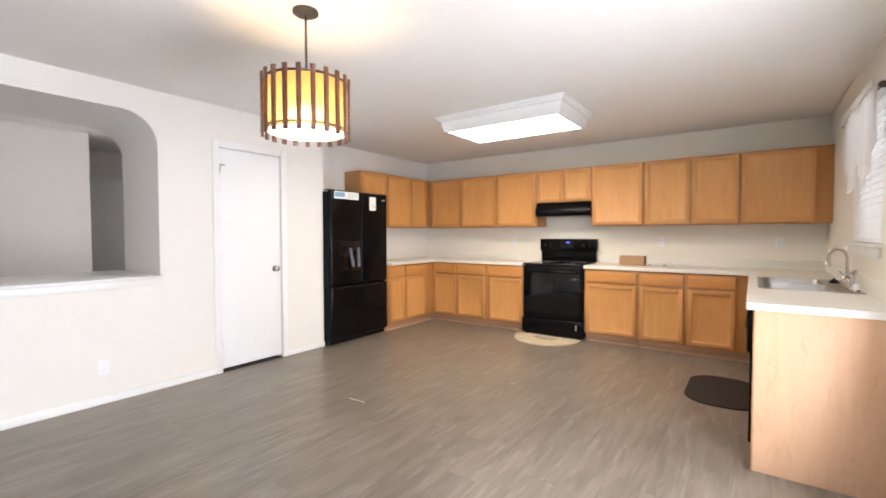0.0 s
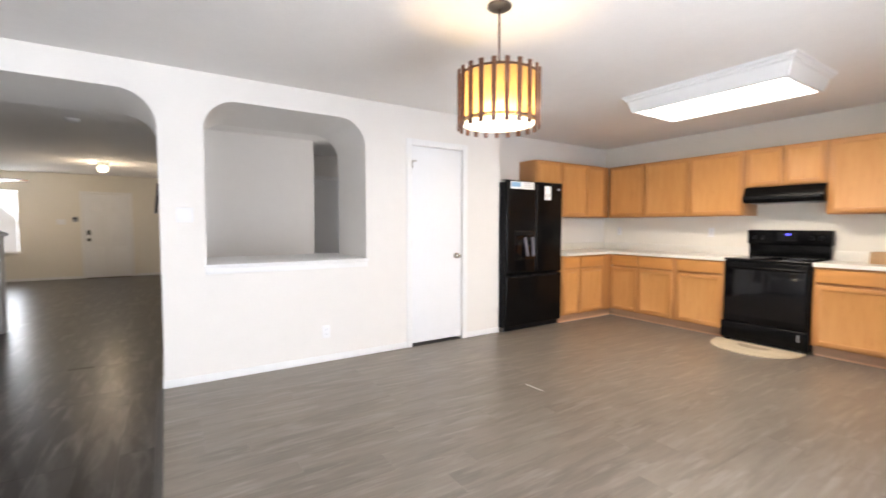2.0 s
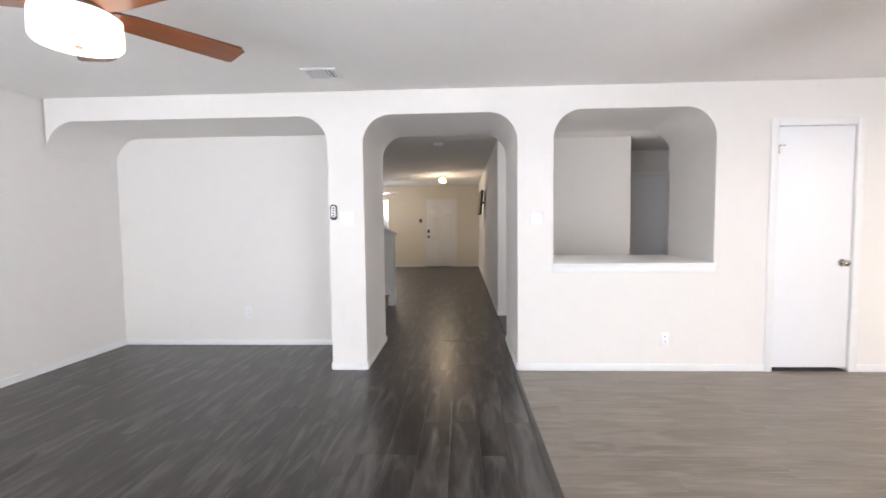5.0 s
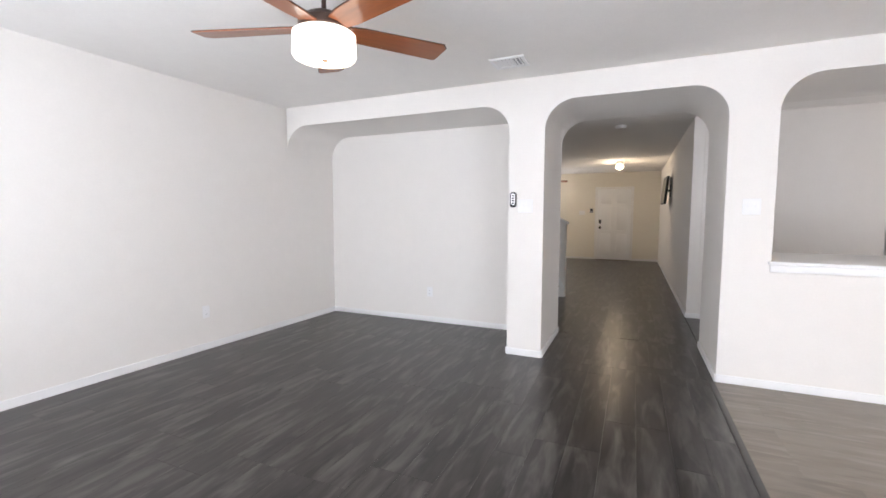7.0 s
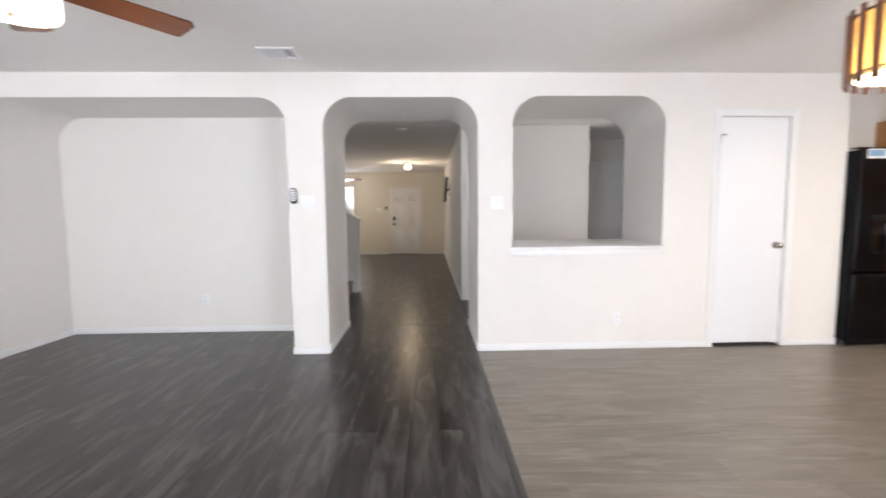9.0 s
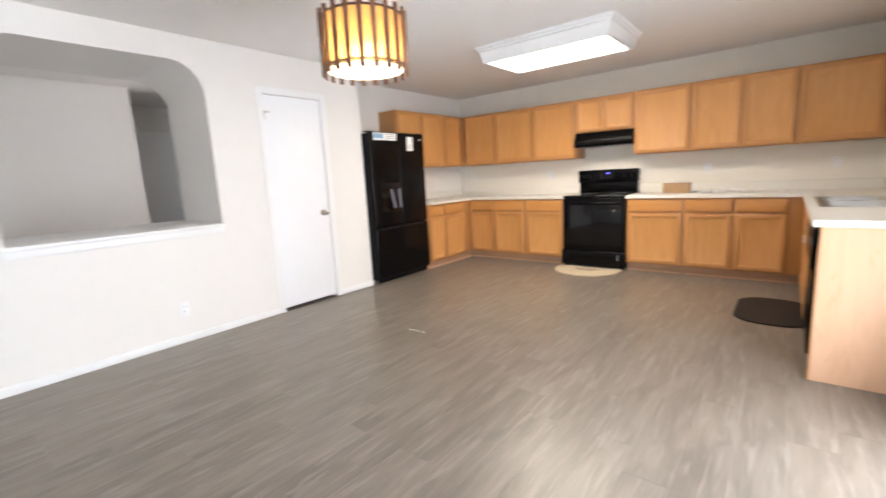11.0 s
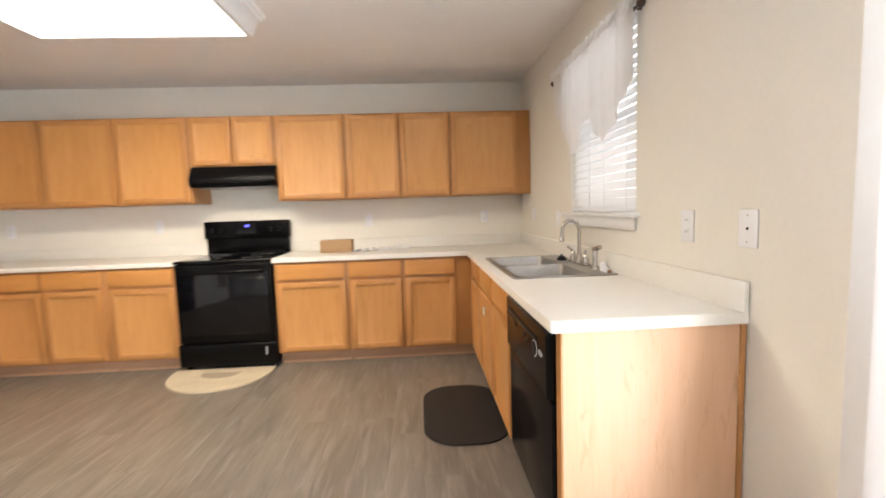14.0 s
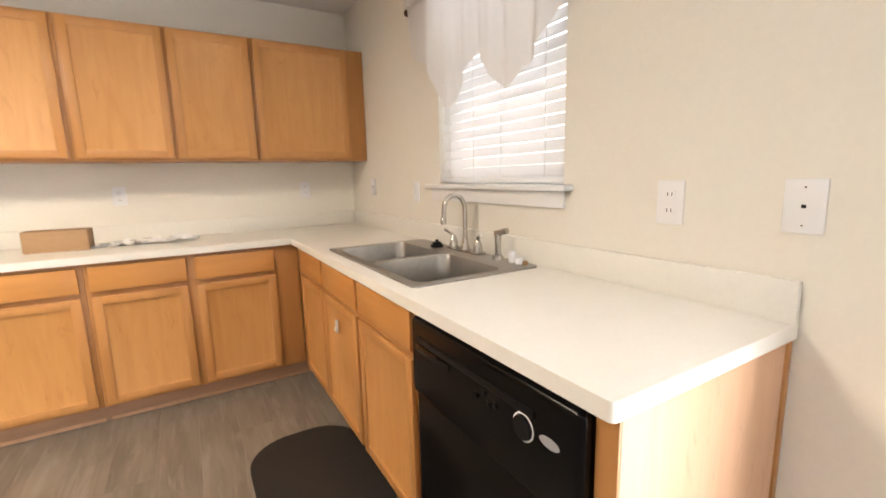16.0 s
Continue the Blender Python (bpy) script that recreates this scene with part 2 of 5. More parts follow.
CARD = material("brown_cardboard", (0.42, 0.26, 0.14), 0.8, grain=0.15, scale=30, stretch=(1, 1, 6))
RUG = material("cream_pile", (0.62, 0.53, 0.38), 0.95, grain=0.25, scale=60, bump=0.8)
RUGD = material("taupe_pile", (0.40, 0.33, 0.24), 0.95, grain=0.25, scale=60, bump=0.8)
MATK = material("black_rubber_mat", (0.016, 0.013, 0.012), 0.75, grain=0.3, scale=120, bump=0.6)
CARPET = material("tan_stair_wood", (0.30, 0.18, 0.09), 0.6, grain=0.3, scale=12)
LENS = material("lit_acrylic_lens", (0.95, 0.93, 0.88), 0.5, emit=5.0, emit_colour=(1.0, 0.95, 0.86))
GLOBE = material("lit_frosted_glass", (0.95, 0.92, 0.85), 0.4, emit=2.2, emit_colour=(1.0, 0.93, 0.80))
WARMG = material("lit_warm_glass", (0.95, 0.85, 0.65), 0.4, emit=4.0, emit_colour=(1.0, 0.82, 0.5))
SHADE = glowing_cloth("lit_amber_shade", (0.66, 0.44, 0.19))
SHADEB = material("lit_shade_bottom", (0.9, 0.85, 0.7), 0.6, emit=3.0, emit_colour=(1.0, 0.88, 0.62))
DISPLAY = material("blue_display", (0.02, 0.02, 0.3), 0.3, emit=2.5, emit_colour=(0.12, 0.12, 1.0))
CURTAIN = sheer("white_sheer", (0.86, 0.85, 0.85), 0.12)
CLOTH = sheer("white_voile", (0.84, 0.82, 0.81), 0.0, back=0.34)
BLIND = sheer("white_blind_slat", (0.86, 0.85, 0.84), 0.0, back=0.5)
DAYLIT = material("bright_day", (0.9, 0.92, 0.95), 0.8, emit=2.4, emit_colour=(0.93, 0.96, 1.0))
GLASS = material("window_glass", (1, 1, 1), 0.02, transmission=1.0)

# ---- mesh helpers ----


def box(bm, x0, x1, y0, y1, z0, z1, bevel=0.0, seg=2):
    r = bmesh.ops.create_cube(bm, size=1, matrix=Matrix.LocRotScale(((x0 + x1) / 2, (y0 + y1) / 2, (z0 + z1) / 2), None, (x1 - x0, y1 - y0, z1 - z0)))
    if bevel:
        edges = list({e for v in r["verts"] for e in v.link_edges})
        bmesh.ops.bevel(bm, geom=edges, offset=bevel, segments=seg, profile=0.5, affect="EDGES")


def cyl(bm, a, b, r0, r1=None, seg=16):
    a, b = Vector(a), Vector(b)
    m = Matrix.Translation((a + b) / 2) @ (b - a).to_track_quat("Z", "Y").to_matrix().to_4x4()
    bmesh.ops.create_cone(bm, cap_ends=True, segments=seg, radius1=r0, radius2=r0 if r1 is None else r1, depth=(b - a).length, matrix=m)


def lathe(bm, profile, centre=(0, 0, 0), seg=24, caps=True):
    """Turn (radius, height) pairs round the z axis."""
    cx, cy, cz = centre
    rings = [[bm.verts.new((cx + r * math.cos(2 * math.pi * i / seg), cy + r * math.sin(2 * math.pi * i / seg), cz + z)) for i in range(seg)]
             for r, z in profile]
    for lo, hi in zip(rings, rings[1:]):
        for i in range(seg):
            bm.faces.new((lo[i], lo[(i + 1) % seg], hi[(i + 1) % seg], hi[i]))
    for ring, r in ((rings[0], profile[0][0]), (rings[-1], profile[-1][0])):
        if caps and r > 1e-4:
            bm.faces.new(ring)


def tube(bm, points, r, seg=10):
    """A round bar along points."""
    pts = [Vector(p) for p in points]
    rings, side = [], None
    for i, p in enumerate(pts):
        d = (pts[min(i + 1, len(pts) - 1)] - pts[max(i - 1, 0)]).normalized()
        side = (side - d * side.dot(d)).normalized() if side else d.orthogonal().normalized()
        up = d.cross(side)
        rings.append([bm.verts.new(p + r * (math.cos(2 * math.pi * k / seg) * side + math.sin(2 * math.pi * k / seg) * up)) for k in range(seg)])
    for lo, hi in zip(rings, rings[1:]):
        for k in range(seg):
            bm.faces.new((lo[k], lo[(k + 1) % seg], hi[(k + 1) % seg], hi[k]))
    bm.faces.new(rings[0])
    bm.faces.new(rings[-1])


def slab(bm, outline, z0, z1, holes=()):
    """A plate from an outline in x, y, with holes, between two heights."""
    edges = []
    for loop in (outline, *holes):
        vs = [bm.verts.new((x, y, z0)) for x, y in loop]
        edges += [bm.edges.new((vs[i], vs[(i + 1) % len(vs)])) for i in range(len(vs))]
    faces = [f for f in bmesh.ops.triangle_fill(bm, edges=edges, use_beauty=True)["geom"] if isinstance(f, bmesh.types.BMFace)]
    grown = bmesh.ops.extrude_face_region(bm, geom=faces)["geom"]
    bmesh.ops.translate(bm, vec=(0, 0, z1 - z0), verts=[v for v in grown if isinstance(v, bmesh.types.BMVert)])
    bmesh.ops.recalc_face_normals(bm, faces=bm.faces)


def arc(cx, cy, r, a0, a1, n=10):
    return [(cx + r * math.cos(radians(a0 + (a1 - a0) * i / n)), cy + r * math.sin(radians(a0 + (a1 - a0) * i / n))) for i in range(n + 1)]


def rounded(x0, x1, y0, y1, r, n=6):
    return arc(x1 - r, y1 - r, r, 0, 90, n) + arc(x0 + r, y1 - r, r, 90, 180, n) + arc(x0 + r, y0 + r, r, 180, 270, n) + arc(x1 - r, y0 + r, r, 270, 360, n)


def mesh_of(name, bm, mat, angle=35):
    me = bpy.data.meshes.new(name)
    bmesh.ops.recalc_face_normals(bm, faces=bm.faces)
    bm.to_mesh(me)
    bm.free()
    me.materials.append(mat)
    me.polygons.foreach_set("use_smooth", [True] * len(me.polygons))
    me.set_sharp_from_angle(angle=radians(angle))
    return me


def thing(name, label, category, at=(0, 0, 0), rz=0, group=""):
    ob = new(name)
    ob.empty_display_size = 0.1
    ob.matrix_basis = pose(*at, 0, 0, rz)
    return tagged(ob, label, category, group)


def part(name, bm, mat, parent, label=""):
    ob = new(name, mesh_of(name, bm, mat))
    ob.parent = parent
    return tagged(ob, label) if label else ob


def boxpart(name, dims, mat, parent, label="", bevel=0.002):
    bm = bmesh.new()
    box(bm, *dims, bevel)
    return part(name, bm, mat, parent, label)


def setting(name, bm, mat, label, category, m=None):
    ob = new(name, mesh_of(name, bm, mat))
    if m is not None:
        ob.matrix_basis = m
    return tagged(ob, label, category, kind="structure")


def setbox(name, dims, mat, label, category, bevel=0.0):
    bm = bmesh.new()
    box(bm, *dims, bevel)
    return setting(name, bm, mat, label, category)


# ---- structure ----
setbox("floor", (-12.0, XR, -6.2, YB, -0.12, -0.008), SUBFLOOR, "dark underlay beneath the vinyl planks", "floor")
CEILING = setbox("ceiling", (-12.1, XR + 0.2, -6.3, YB + 0.15, CEIL, CEIL + 0.15), PLASTER, "off-white lightly textured painted ceiling", "ceiling")

R, TOP = 0.25, 2.258
PX0, PX1, HY1 = -1.582, -1.268, 0.076       # pillar and hall opening
NY0, NY1, NZ0 = 0.384, 1.746, 0.925         # niche
DY0, DY1, DZ = 2.246, 2.882, 2.09          # pantry door
outline = [(YL, 1.98)] + arc(YL + 0.27, TOP - 0.27, 0.27, 180, 90)[1:] + arc(PX0 - R, TOP - R, R, 90, 0) + [(PX0, 0), (PX1, 0)]
outline += arc(PX1 + R, TOP - R, R, 180, 90) + arc(HY1 - R, TOP - R, R, 90, 0) + [(HY1, 0), (DY0, 0), (DY0, DZ), (DY1, DZ), (DY1, 0)]
outline += [(WALL_END, 0), (WALL_END, CEIL), (YL, CEIL)]
niche = [(NY0, NZ0), (NY1, NZ0)] + arc(NY1 - R, TOP + 0.01 - R, R, 0, 90) + arc(NY0 + R, TOP + 0.01 - R, R, 90, 180)
bm = bmesh.new()
slab(bm, outline, XJ, XA, [niche])
for v in bm.verts:                          # the reveal of the pass-through splays towards its back
    if v.co.z < XJ + 0.01 and 1.2 < v.co.x < NY1 + 0.01 and v.co.y > NZ0 - 0.01:
        v.co.x += 0.06 * (v.co.x - 1.2) / 0.54
# outline is in y, z: turn it so that the plate stands and its thickness runs along x
wall_arched = setting("wall_arched", bm, PAINT, "thick off-white wall with rounded arch openings and a pass-through niche", "wall",
                      Matrix(((0, 0, 1, 0), (1, 0, 0, 0), (0, 1, 0, 0), (0, 0, 0, 1))))
bev = wall_arched.modifiers.new("bullnose", "BEVEL")
bev.width, bev.segments, bev.limit_method, bev.angle_limit = 0.02, 3, "ANGLE", radians(50)

setbox("wall_alcove_back", (XN - 0.1, XN, YL, PX0 + 0.05, 0, CEIL - 0.1), PAINT, "off-white alcove back wall", "wall")


def end_y(x):
    """The living-room end wall runs slightly out of square."""
    return YL - LEAN * (x - XN)


bm = bmesh.new()
slab(bm, [(-6.0, end_y(XN)), (XN, end_y(XN)), (XR + 0.14, end_y(XR + 0.14)), (XR + 0.14, YL - 0.35), (-6.0, YL - 0.35)], 0, CEIL)
setting("wall_living_end", bm, PAINT, "plain off-white living room end wall", "wall")
setbox("wall_kitchen_side", (KL - 0.12, KL, WALL_END - 0.5, YB, 0, CEIL), PAINT, "off-white kitchen wall behind the refrigerator", "wall")
setbox("wall_kitchen_back", (KL - 0.12, XR, YB, YB + 0.12, 0, CEIL), CREAM, "cream kitchen wall behind the stove", "wall")

# window wall with its openings (outline in y, z)
WY0, WY1, WZ0, WZ1 = 3.766, 4.63, 1.222, 2.2
bm = bmesh.new()
slab(bm, [(YL - 0.35, 0), (0.65, 0), (0.65, 2.05), (2.66, 2.05), (2.66, 0), (YB + 0.12, 0), (YB + 0.12, CEIL), (YL - 0.35, CEIL)], XR, XR + 0.14,
     [[(WY0, WZ0), (WY1, WZ0), (WY1, WZ1), (WY0, WZ1)], [(-3.3, 0.6), (-1.3, 0.6), (-1.3, 2.05), (-3.3, 2.05)]])
setting("wall_window", bm, CREAM, "cream painted wall with the sink window and patio door", "wall", Matrix(((0, 0, 1, 0), (1, 0, 0, 0), (0, 1, 0, 0), (0, 0, 0, 1))))

# hall, passage and entry room behind the deep wall
bm = bmesh.new()
box(bm, XF, XG, YH, YH + 0.12, 0, CEIL)
box(bm, XG - 0.12, XG, YH + 0.122, 1.91, 0, CEIL)
setting("wall_hall_side", bm, PAINT, "off-white hall wall turning behind the niche", "wall")
bm = bmesh.new()
slab(bm, [(-6.2, 0), (0.25, 0), (0.25, CEIL), (-6.2, CEIL)], XF - 0.12, XF, [[(-3.27, 0.65), (-2.65, 0.65), (-2.65, 2.04), (-3.27, 2.04)]])
setting("wall_entry", bm, CREAM, "cream entry wall with front door and window", "wall", Matrix(((0, 0, 1, 0), (1, 0, 0, 0), (0, 1, 0, 0), (0, 0, 0, 1))))
setbox("wall_entry_end", (XF, -3.3, -6.3, -6.2, 0, CEIL), PAINT, "plain wall closing the entry room", "wall")
setbox("wall_stair", (-4.50, -4.38, -6.2, -1.50, 0, CEIL), PAINT, "white wall beside the stair", "wall")
setbox("wall_passage_end", (-6.12, -6.0, 0.21, 5.95, 0, CEIL), PAINT, "shaded wall at the end of the passage", "wall")
# unseen opening added in this wall to hold the passage fill lamp
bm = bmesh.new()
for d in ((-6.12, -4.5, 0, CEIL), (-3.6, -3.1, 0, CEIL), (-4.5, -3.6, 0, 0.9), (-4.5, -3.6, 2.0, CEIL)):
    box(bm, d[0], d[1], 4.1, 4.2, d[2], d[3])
# out of view, added to keep the passage lamp from lighting the corridor
setbox("wall_corridor", (-6.0, -4.45, 2.98, 3.10, 0, CEIL), PAINT, "unseen corridor wall added to block the passage light", "wall")
setting("wall_passage_far", bm, PAINT, "passage wall with an unseen opening added for the fill lamp", "wall")

# white trim round the floor
BH, BT = 0.062, 0.012


def base_x(x, y0, y1, side):
    """Baseboard on a wall that faces side (+1 or -1) along x."""
    bm = bmesh.new()
    x0, x1 = sorted((x, x + side * BT))
    box(bm, x0, x1, y0, y1, 0, BH, 0.004)
    setting("baseboard", bm, TRIM, "white painted baseboard", "baseboard")


def base_y(y, x0, x1, side):
    bm = bmesh.new()
    y0, y1 = sorted((y, y + side * BT))
    box(bm, x0, x1, y0, y1, 0, BH, 0.004)
    setting("baseboard", bm, TRIM, "white painted baseboard", "baseboard")


base_x(XA, HY1, DY0 - 0.06, 1)
base_x(XA, DY1 + 0.06, WALL_END, 1)
base_x(XA, PX0, PX1, 1)
base_y(PX1, XJ, XA, 1)
base_y(HY1, XJ, XA, -1)
base_x(XN, YL, PX0, 1)
bm = bmesh.new()
slab(bm, [(XN, end_y(XN)), (XR, end_y(XR)), (XR, end_y(XR) + BT), (XN, end_y(XN) + BT)], 0, BH)
setting("baseboard", bm, TRIM, "white painted baseboard", "baseboard")
base_y(PX0, XN, XA, -1)
base_x(XR, 2.62, 3.04, -1)
base_y(YH, XF, XG, -1)
base_x(XF, -6.2, -1.57, 1)
base_x(XF, -0.555, YH, 1)
base_x(-4.38, -6.2, -1.50, 1)
base_x(XG, YH, 1.91, 1)

# sill shelf of the niche
bm = bmesh.new()
box(bm, XJ - 0.01, XA + 0.025, NY0 - 0.02, NY1 + 0.02, NZ0 - 0.002, NZ0 + 0.022, 0.005)
box(bm, XA + 0.001, XA + 0.018, NY0 - 0.01, NY1 + 0.01, NZ0 - 0.055, NZ0 - 0.003, 0.004)
setting("niche_sill", bm, TRIM, "white painted sill ledge of the pass-through", "sill")

# ---- cabinets: local x runs along the front, y goes back from it, z up ----


def panel_door(parent, x0, x1, z0, z1, y=0.0, name="door", t=0.019):
    """Framed door with a recessed flat panel and a bevelled inner lip."""
    st = 0.042
    bm = bmesh.new()
    box(bm, x0, x0 + st, y - t, y, z0, z1, 0.004)
    box(bm, x1 - st, x1, y - t, y, z0, z1, 0.004)
    box(bm, x0 + st - 0.002, x1 - st + 0.002, y - t + 0.0006, y, z0, z0 + st, 0.004)
    box(bm, x0 + st - 0.002, x1 - st + 0.002, y - t + 0.0006, y, z1 - st, z1, 0.004)
    d = part(name, bm, OAKD, parent)
    bm = bmesh.new()
    a, b, c, e, k = x0 + st - 0.004, x1 - st + 0.004, z0 + st - 0.004, z1 - st + 0.004, 0.016
    outer = [bm.verts.new(p) for p in ((a, y - t + 0.004, c), (b, y - t + 0.004, c), (b, y - t + 0.004, e), (a, y - t + 0.004, e))]
    inner = [bm.verts.new(p) for p in ((a + k, y - t + 0.012, c + k), (b - k, y - t + 0.012, c + k), (b - k, y - t + 0.012, e - k), (a + k, y - t + 0.012, e - k))]
    for i in range(4):
        bm.faces.new((outer[i], outer[(i + 1) % 4], inner[(i + 1) % 4], inner[i]))
    bm.faces.new(inner)
    back = [bm.verts.new((v.co.x, y - 0.001, v.co.z)) for v in outer]
    for i in range(4):
        bm.faces.new((outer[i], outer[(i + 1) % 4], back[(i + 1) % 4], back[i]))
    bm.faces.new(back)
    part("panel", bm, OAK, d)
    return d


def drawer_front(parent, x0, x1, z0, z1):
    bm = bmesh.new()
    box(bm, x0, x1, -0.019, 0, z0, z1, 0.005, 3)
    return part("drawer_front", bm, OAKX, parent)


BASE_H, TOE = 0.876, 0.105


def base_cabinet(at, rz, width, depth, drawers, doors, label, shell=False, toe=(0.0, 0.0)):
    """drawers and doors: lists of (x0, x1) along the front."""
    c = thing("base_cabinet", label, "cabinet", at, rz, "kitchen base cabinets")
    if shell:        # open inside, to leave room for the bowls
        boxpart("face_frame", (0, width, 0.002, 0.02, TOE, BASE_H), OAKH, c, bevel=0.0015)
        boxpart("carcass", (0, width, 0.0205, depth, TOE, 0.60), OAKH, c, bevel=0.0015)
    else:
        boxpart("carcass", (0, width, 0.002, depth, TOE, BASE_H), OAKH, c, bevel=0.0015)
    boxpart("toe_kick", (-toe[0], width + toe[1], 0.07, 0.085, 0, TOE), TOEK, c, "brownish oak toe kick board", bevel=0.0)
    boxpart("shoe_strip", (-toe[0] + 0.012, width + toe[1] - 0.012, 0.058, 0.0695, 0, 0.02), MAPLE, c, "pale floor strip", bevel=0.004)
    for x0, x1 in drawers:
        drawer_front(c, x0, x1, 0.728, 0.858)
    for x0, x1 in doors:
        panel_door(c, x0, x1, 0.122, 0.700)
    return c


def wall_cabinet(at, rz, width, z0, z1, doors, label, depth=0.32):
    c = thing("wall_cabinet", label, "cabinet", at, rz, "kitchen wall cabinets")
    boxpart("carcass", (0, width, 0.002, depth, z0, z1), OAKH, c, bevel=0.0015)
    for x0, x1 in doors:
        panel_door(c, x0, x1, z0 + 0.014, z1 - 0.014)
    return c


YBASE, YUP, UZ0, UZ1 = 5.38, 5.655, 1.388, 2.124
DB = YB - YBASE - 0.004
base_cabinet((-2.38, YBASE, 0), 0, 0.91, DB, [(0.0, 0.39), (0.42, 0.865)], [(0.0, 0.39), (0.42, 0.865)], "oak two-door base cabinet in the corner", toe=(0.07, 0))
base_cabinet((-1.468, YBASE, 0), 0, 0.545, DB, [(0.02, 0.525)], [(0.02, 0.525)], "oak single-door base cabinet beside the stove")
base_cabinet((-0.135, YBASE, 0), 0, 0.60, DB, [(0.025, 0.58)], [(0.025, 0.58)], "oak single-door base cabinet on the stove's window side")
base_cabinet((0.467, YBASE, 0), 0, XS - 0.467, DB, [(0.02, 0.442), (0.482, 0.898)], [(0.02, 0.442), (0.482, 0.898)],
             "oak two-door base cabinet running into the corner", toe=(0, 0.07))
# side run beside the refrigerator
base_cabinet((-2.38, 4.385, 0), 90, 0.992, 0.59, [(0.015, 0.295), (0.325, 0.785)], [(0.015, 0.295), (0.325, 0.785)], "oak two-door base cabinet beside the black refrigerator", toe=(0, 0.07))
# sink run
sink_cab = base_cabinet((XS, 5.378, 0), -90, 1.618, 0.58, [(0.12, 0.575), (0.605, 1.078), (1.108, 1.585)], [(0.12, 0.585), (0.592, 1.078), (1.108, 1.585)],
                        "oak sink base cabinet with three drawer fronts", shell=True, toe=(0.07, 0))
bm = bmesh.new()
box(bm, 0.822, 0.835, -0.030, -0.019, 0.560, 0.620, 0.001)
box(bm, 0.792, 0.835, -0.027, -0.0192, 0.560, 0.575, 0.001)
part("child_latch", bm, WHITEP, sink_cab, "small white plastic child latch")
end_panel = thing("end_panel", "pale wood-grain end panel closing the counter run", "panel", (XS, 3.058, 0))
boxpart("side", (0.001, XR - XS - 0.022, 0, 0.018, 0, BASE_H), MAPLE, end_panel, bevel=0.001)
boxpart("front_stile", (-0.006, 0.0005, 0.0, 0.046, 0, BASE_H), OAKH, end_panel, "oak front stile", bevel=0.001)
boxpart("scribe_trim", (XR - XS - 0.022, XR - XS - 0.004, -0.006, 0.018, 0, BASE_H), OAKH, end_panel, "oak scribe strip at the wall", bevel=0.001)

wall_cabinet((-2.655, YUP, 0), 0, 1.79, UZ0, UZ1, [(0.03, 0.565), (0.585, 1.165), (1.185, 1.765)], "oak three-door wall cabinet between corner and range hood", YB - YUP - 0.004)
wall_cabinet((-0.863, YUP, 0), 0, 0.72, 1.70, UZ1, [(0.015, 0.352), (0.368, 0.705)], "short oak wall cabinet above the range hood", YB - YUP - 0.004)
wall_cabinet((-0.141, YUP, 0), 0, 0.60, UZ0, UZ1, [(0.015, 0.585)], "oak single-door wall cabinet on the hood's window side", YB - YUP - 0.004)
wall_cabinet((0.461, YUP, 0), 0, 0.913, UZ0, UZ1, [(0.015, 0.462), (0.480, 0.905)], "oak two-door wall cabinet over the worktop", YB - YUP - 0.004)
wall_cabinet((1.376, YUP, 0), 0, XR - 1.376 - 0.004, UZ0, UZ1, [(0.015, 0.60)], "oak wall cabinet with filler at the window wall", YB - YUP - 0.004)
wall_cabinet((-2.657, 4.165, 0), 90, 1.485, UZ0, UZ1, [(0.015, 0.47), (0.49, 0.985), (1.005, 1.36)], "oak wall cabinet above and beside the refrigerator", 0.314)

# continuous worktop with its upstand, in three lengths round the kitchen
WT0, WT1, OV = BASE_H + 0.001, 0.914, 0.038
SX0, SX1, SY0, SY1 = 1.528, 2.062, 3.835, 4.765
worktop = thing("worktop", "continuous cream laminate worktop with upstand", "worktop", (0, 0, 0))
bm = bmesh.new()
slab(bm, [(KL + 0.003, 4.41), (-2.38 + OV, 4.41), (-2.38 + OV, YBASE - OV), (-0.925, YBASE - OV), (-0.925, YB - 0.003), (KL + 0.003, YB - 0.003)], WT0, WT1)
part("top", bm, LAMIN, worktop)
bm = bmesh.new()
corner = arc(1.468 + 0.013, 3.046 + 0.013, 0.013, 180, 270, 6)
slab(bm, [(-0.137, YB - 0.003), (-0.137, YBASE - OV), (1.468, YBASE - OV)] + corner + [(XR - 0.003, 3.046), (XR - 0.003, YB - 0.003)], WT0, WT1,
     [rounded(SX0 + 0.03, SX1 - 0.03, SY0 + 0.03, SY1 - 0.03, 0.03)])
top2 = part("top", bm, LAMIN, worktop)
for o in [c for c in worktop.children]:
    bv = o.modifiers.new("rounded_edge", "BEVEL")
    bv.width, bv.segments, bv.limit_method, bv.angle_limit = 0.008, 3, "ANGLE", radians(60)
UH = 1.012
boxpart("upstand", (KL + 0.022, -0.925, YB - 0.021, YB - 0.003, WT1 - 0.004, UH), LAMIN, worktop, bevel=0.004)
boxpart("upstand", (-0.137, XR - 0.022, YB - 0.021, YB - 0.003, WT1 - 0.004, UH), LAMIN, worktop, bevel=0.004)
boxpart("upstand", (KL + 0.003, KL + 0.021, 4.41, YB - 0.003, WT1 - 0.004, UH), LAMIN, worktop, bevel=0.004)
boxpart("upstand", (XR - 0.021, XR - 0.003, 3.046, YB - 0.003, WT1 - 0.004, UH), LAMIN, worktop, bevel=0.004)

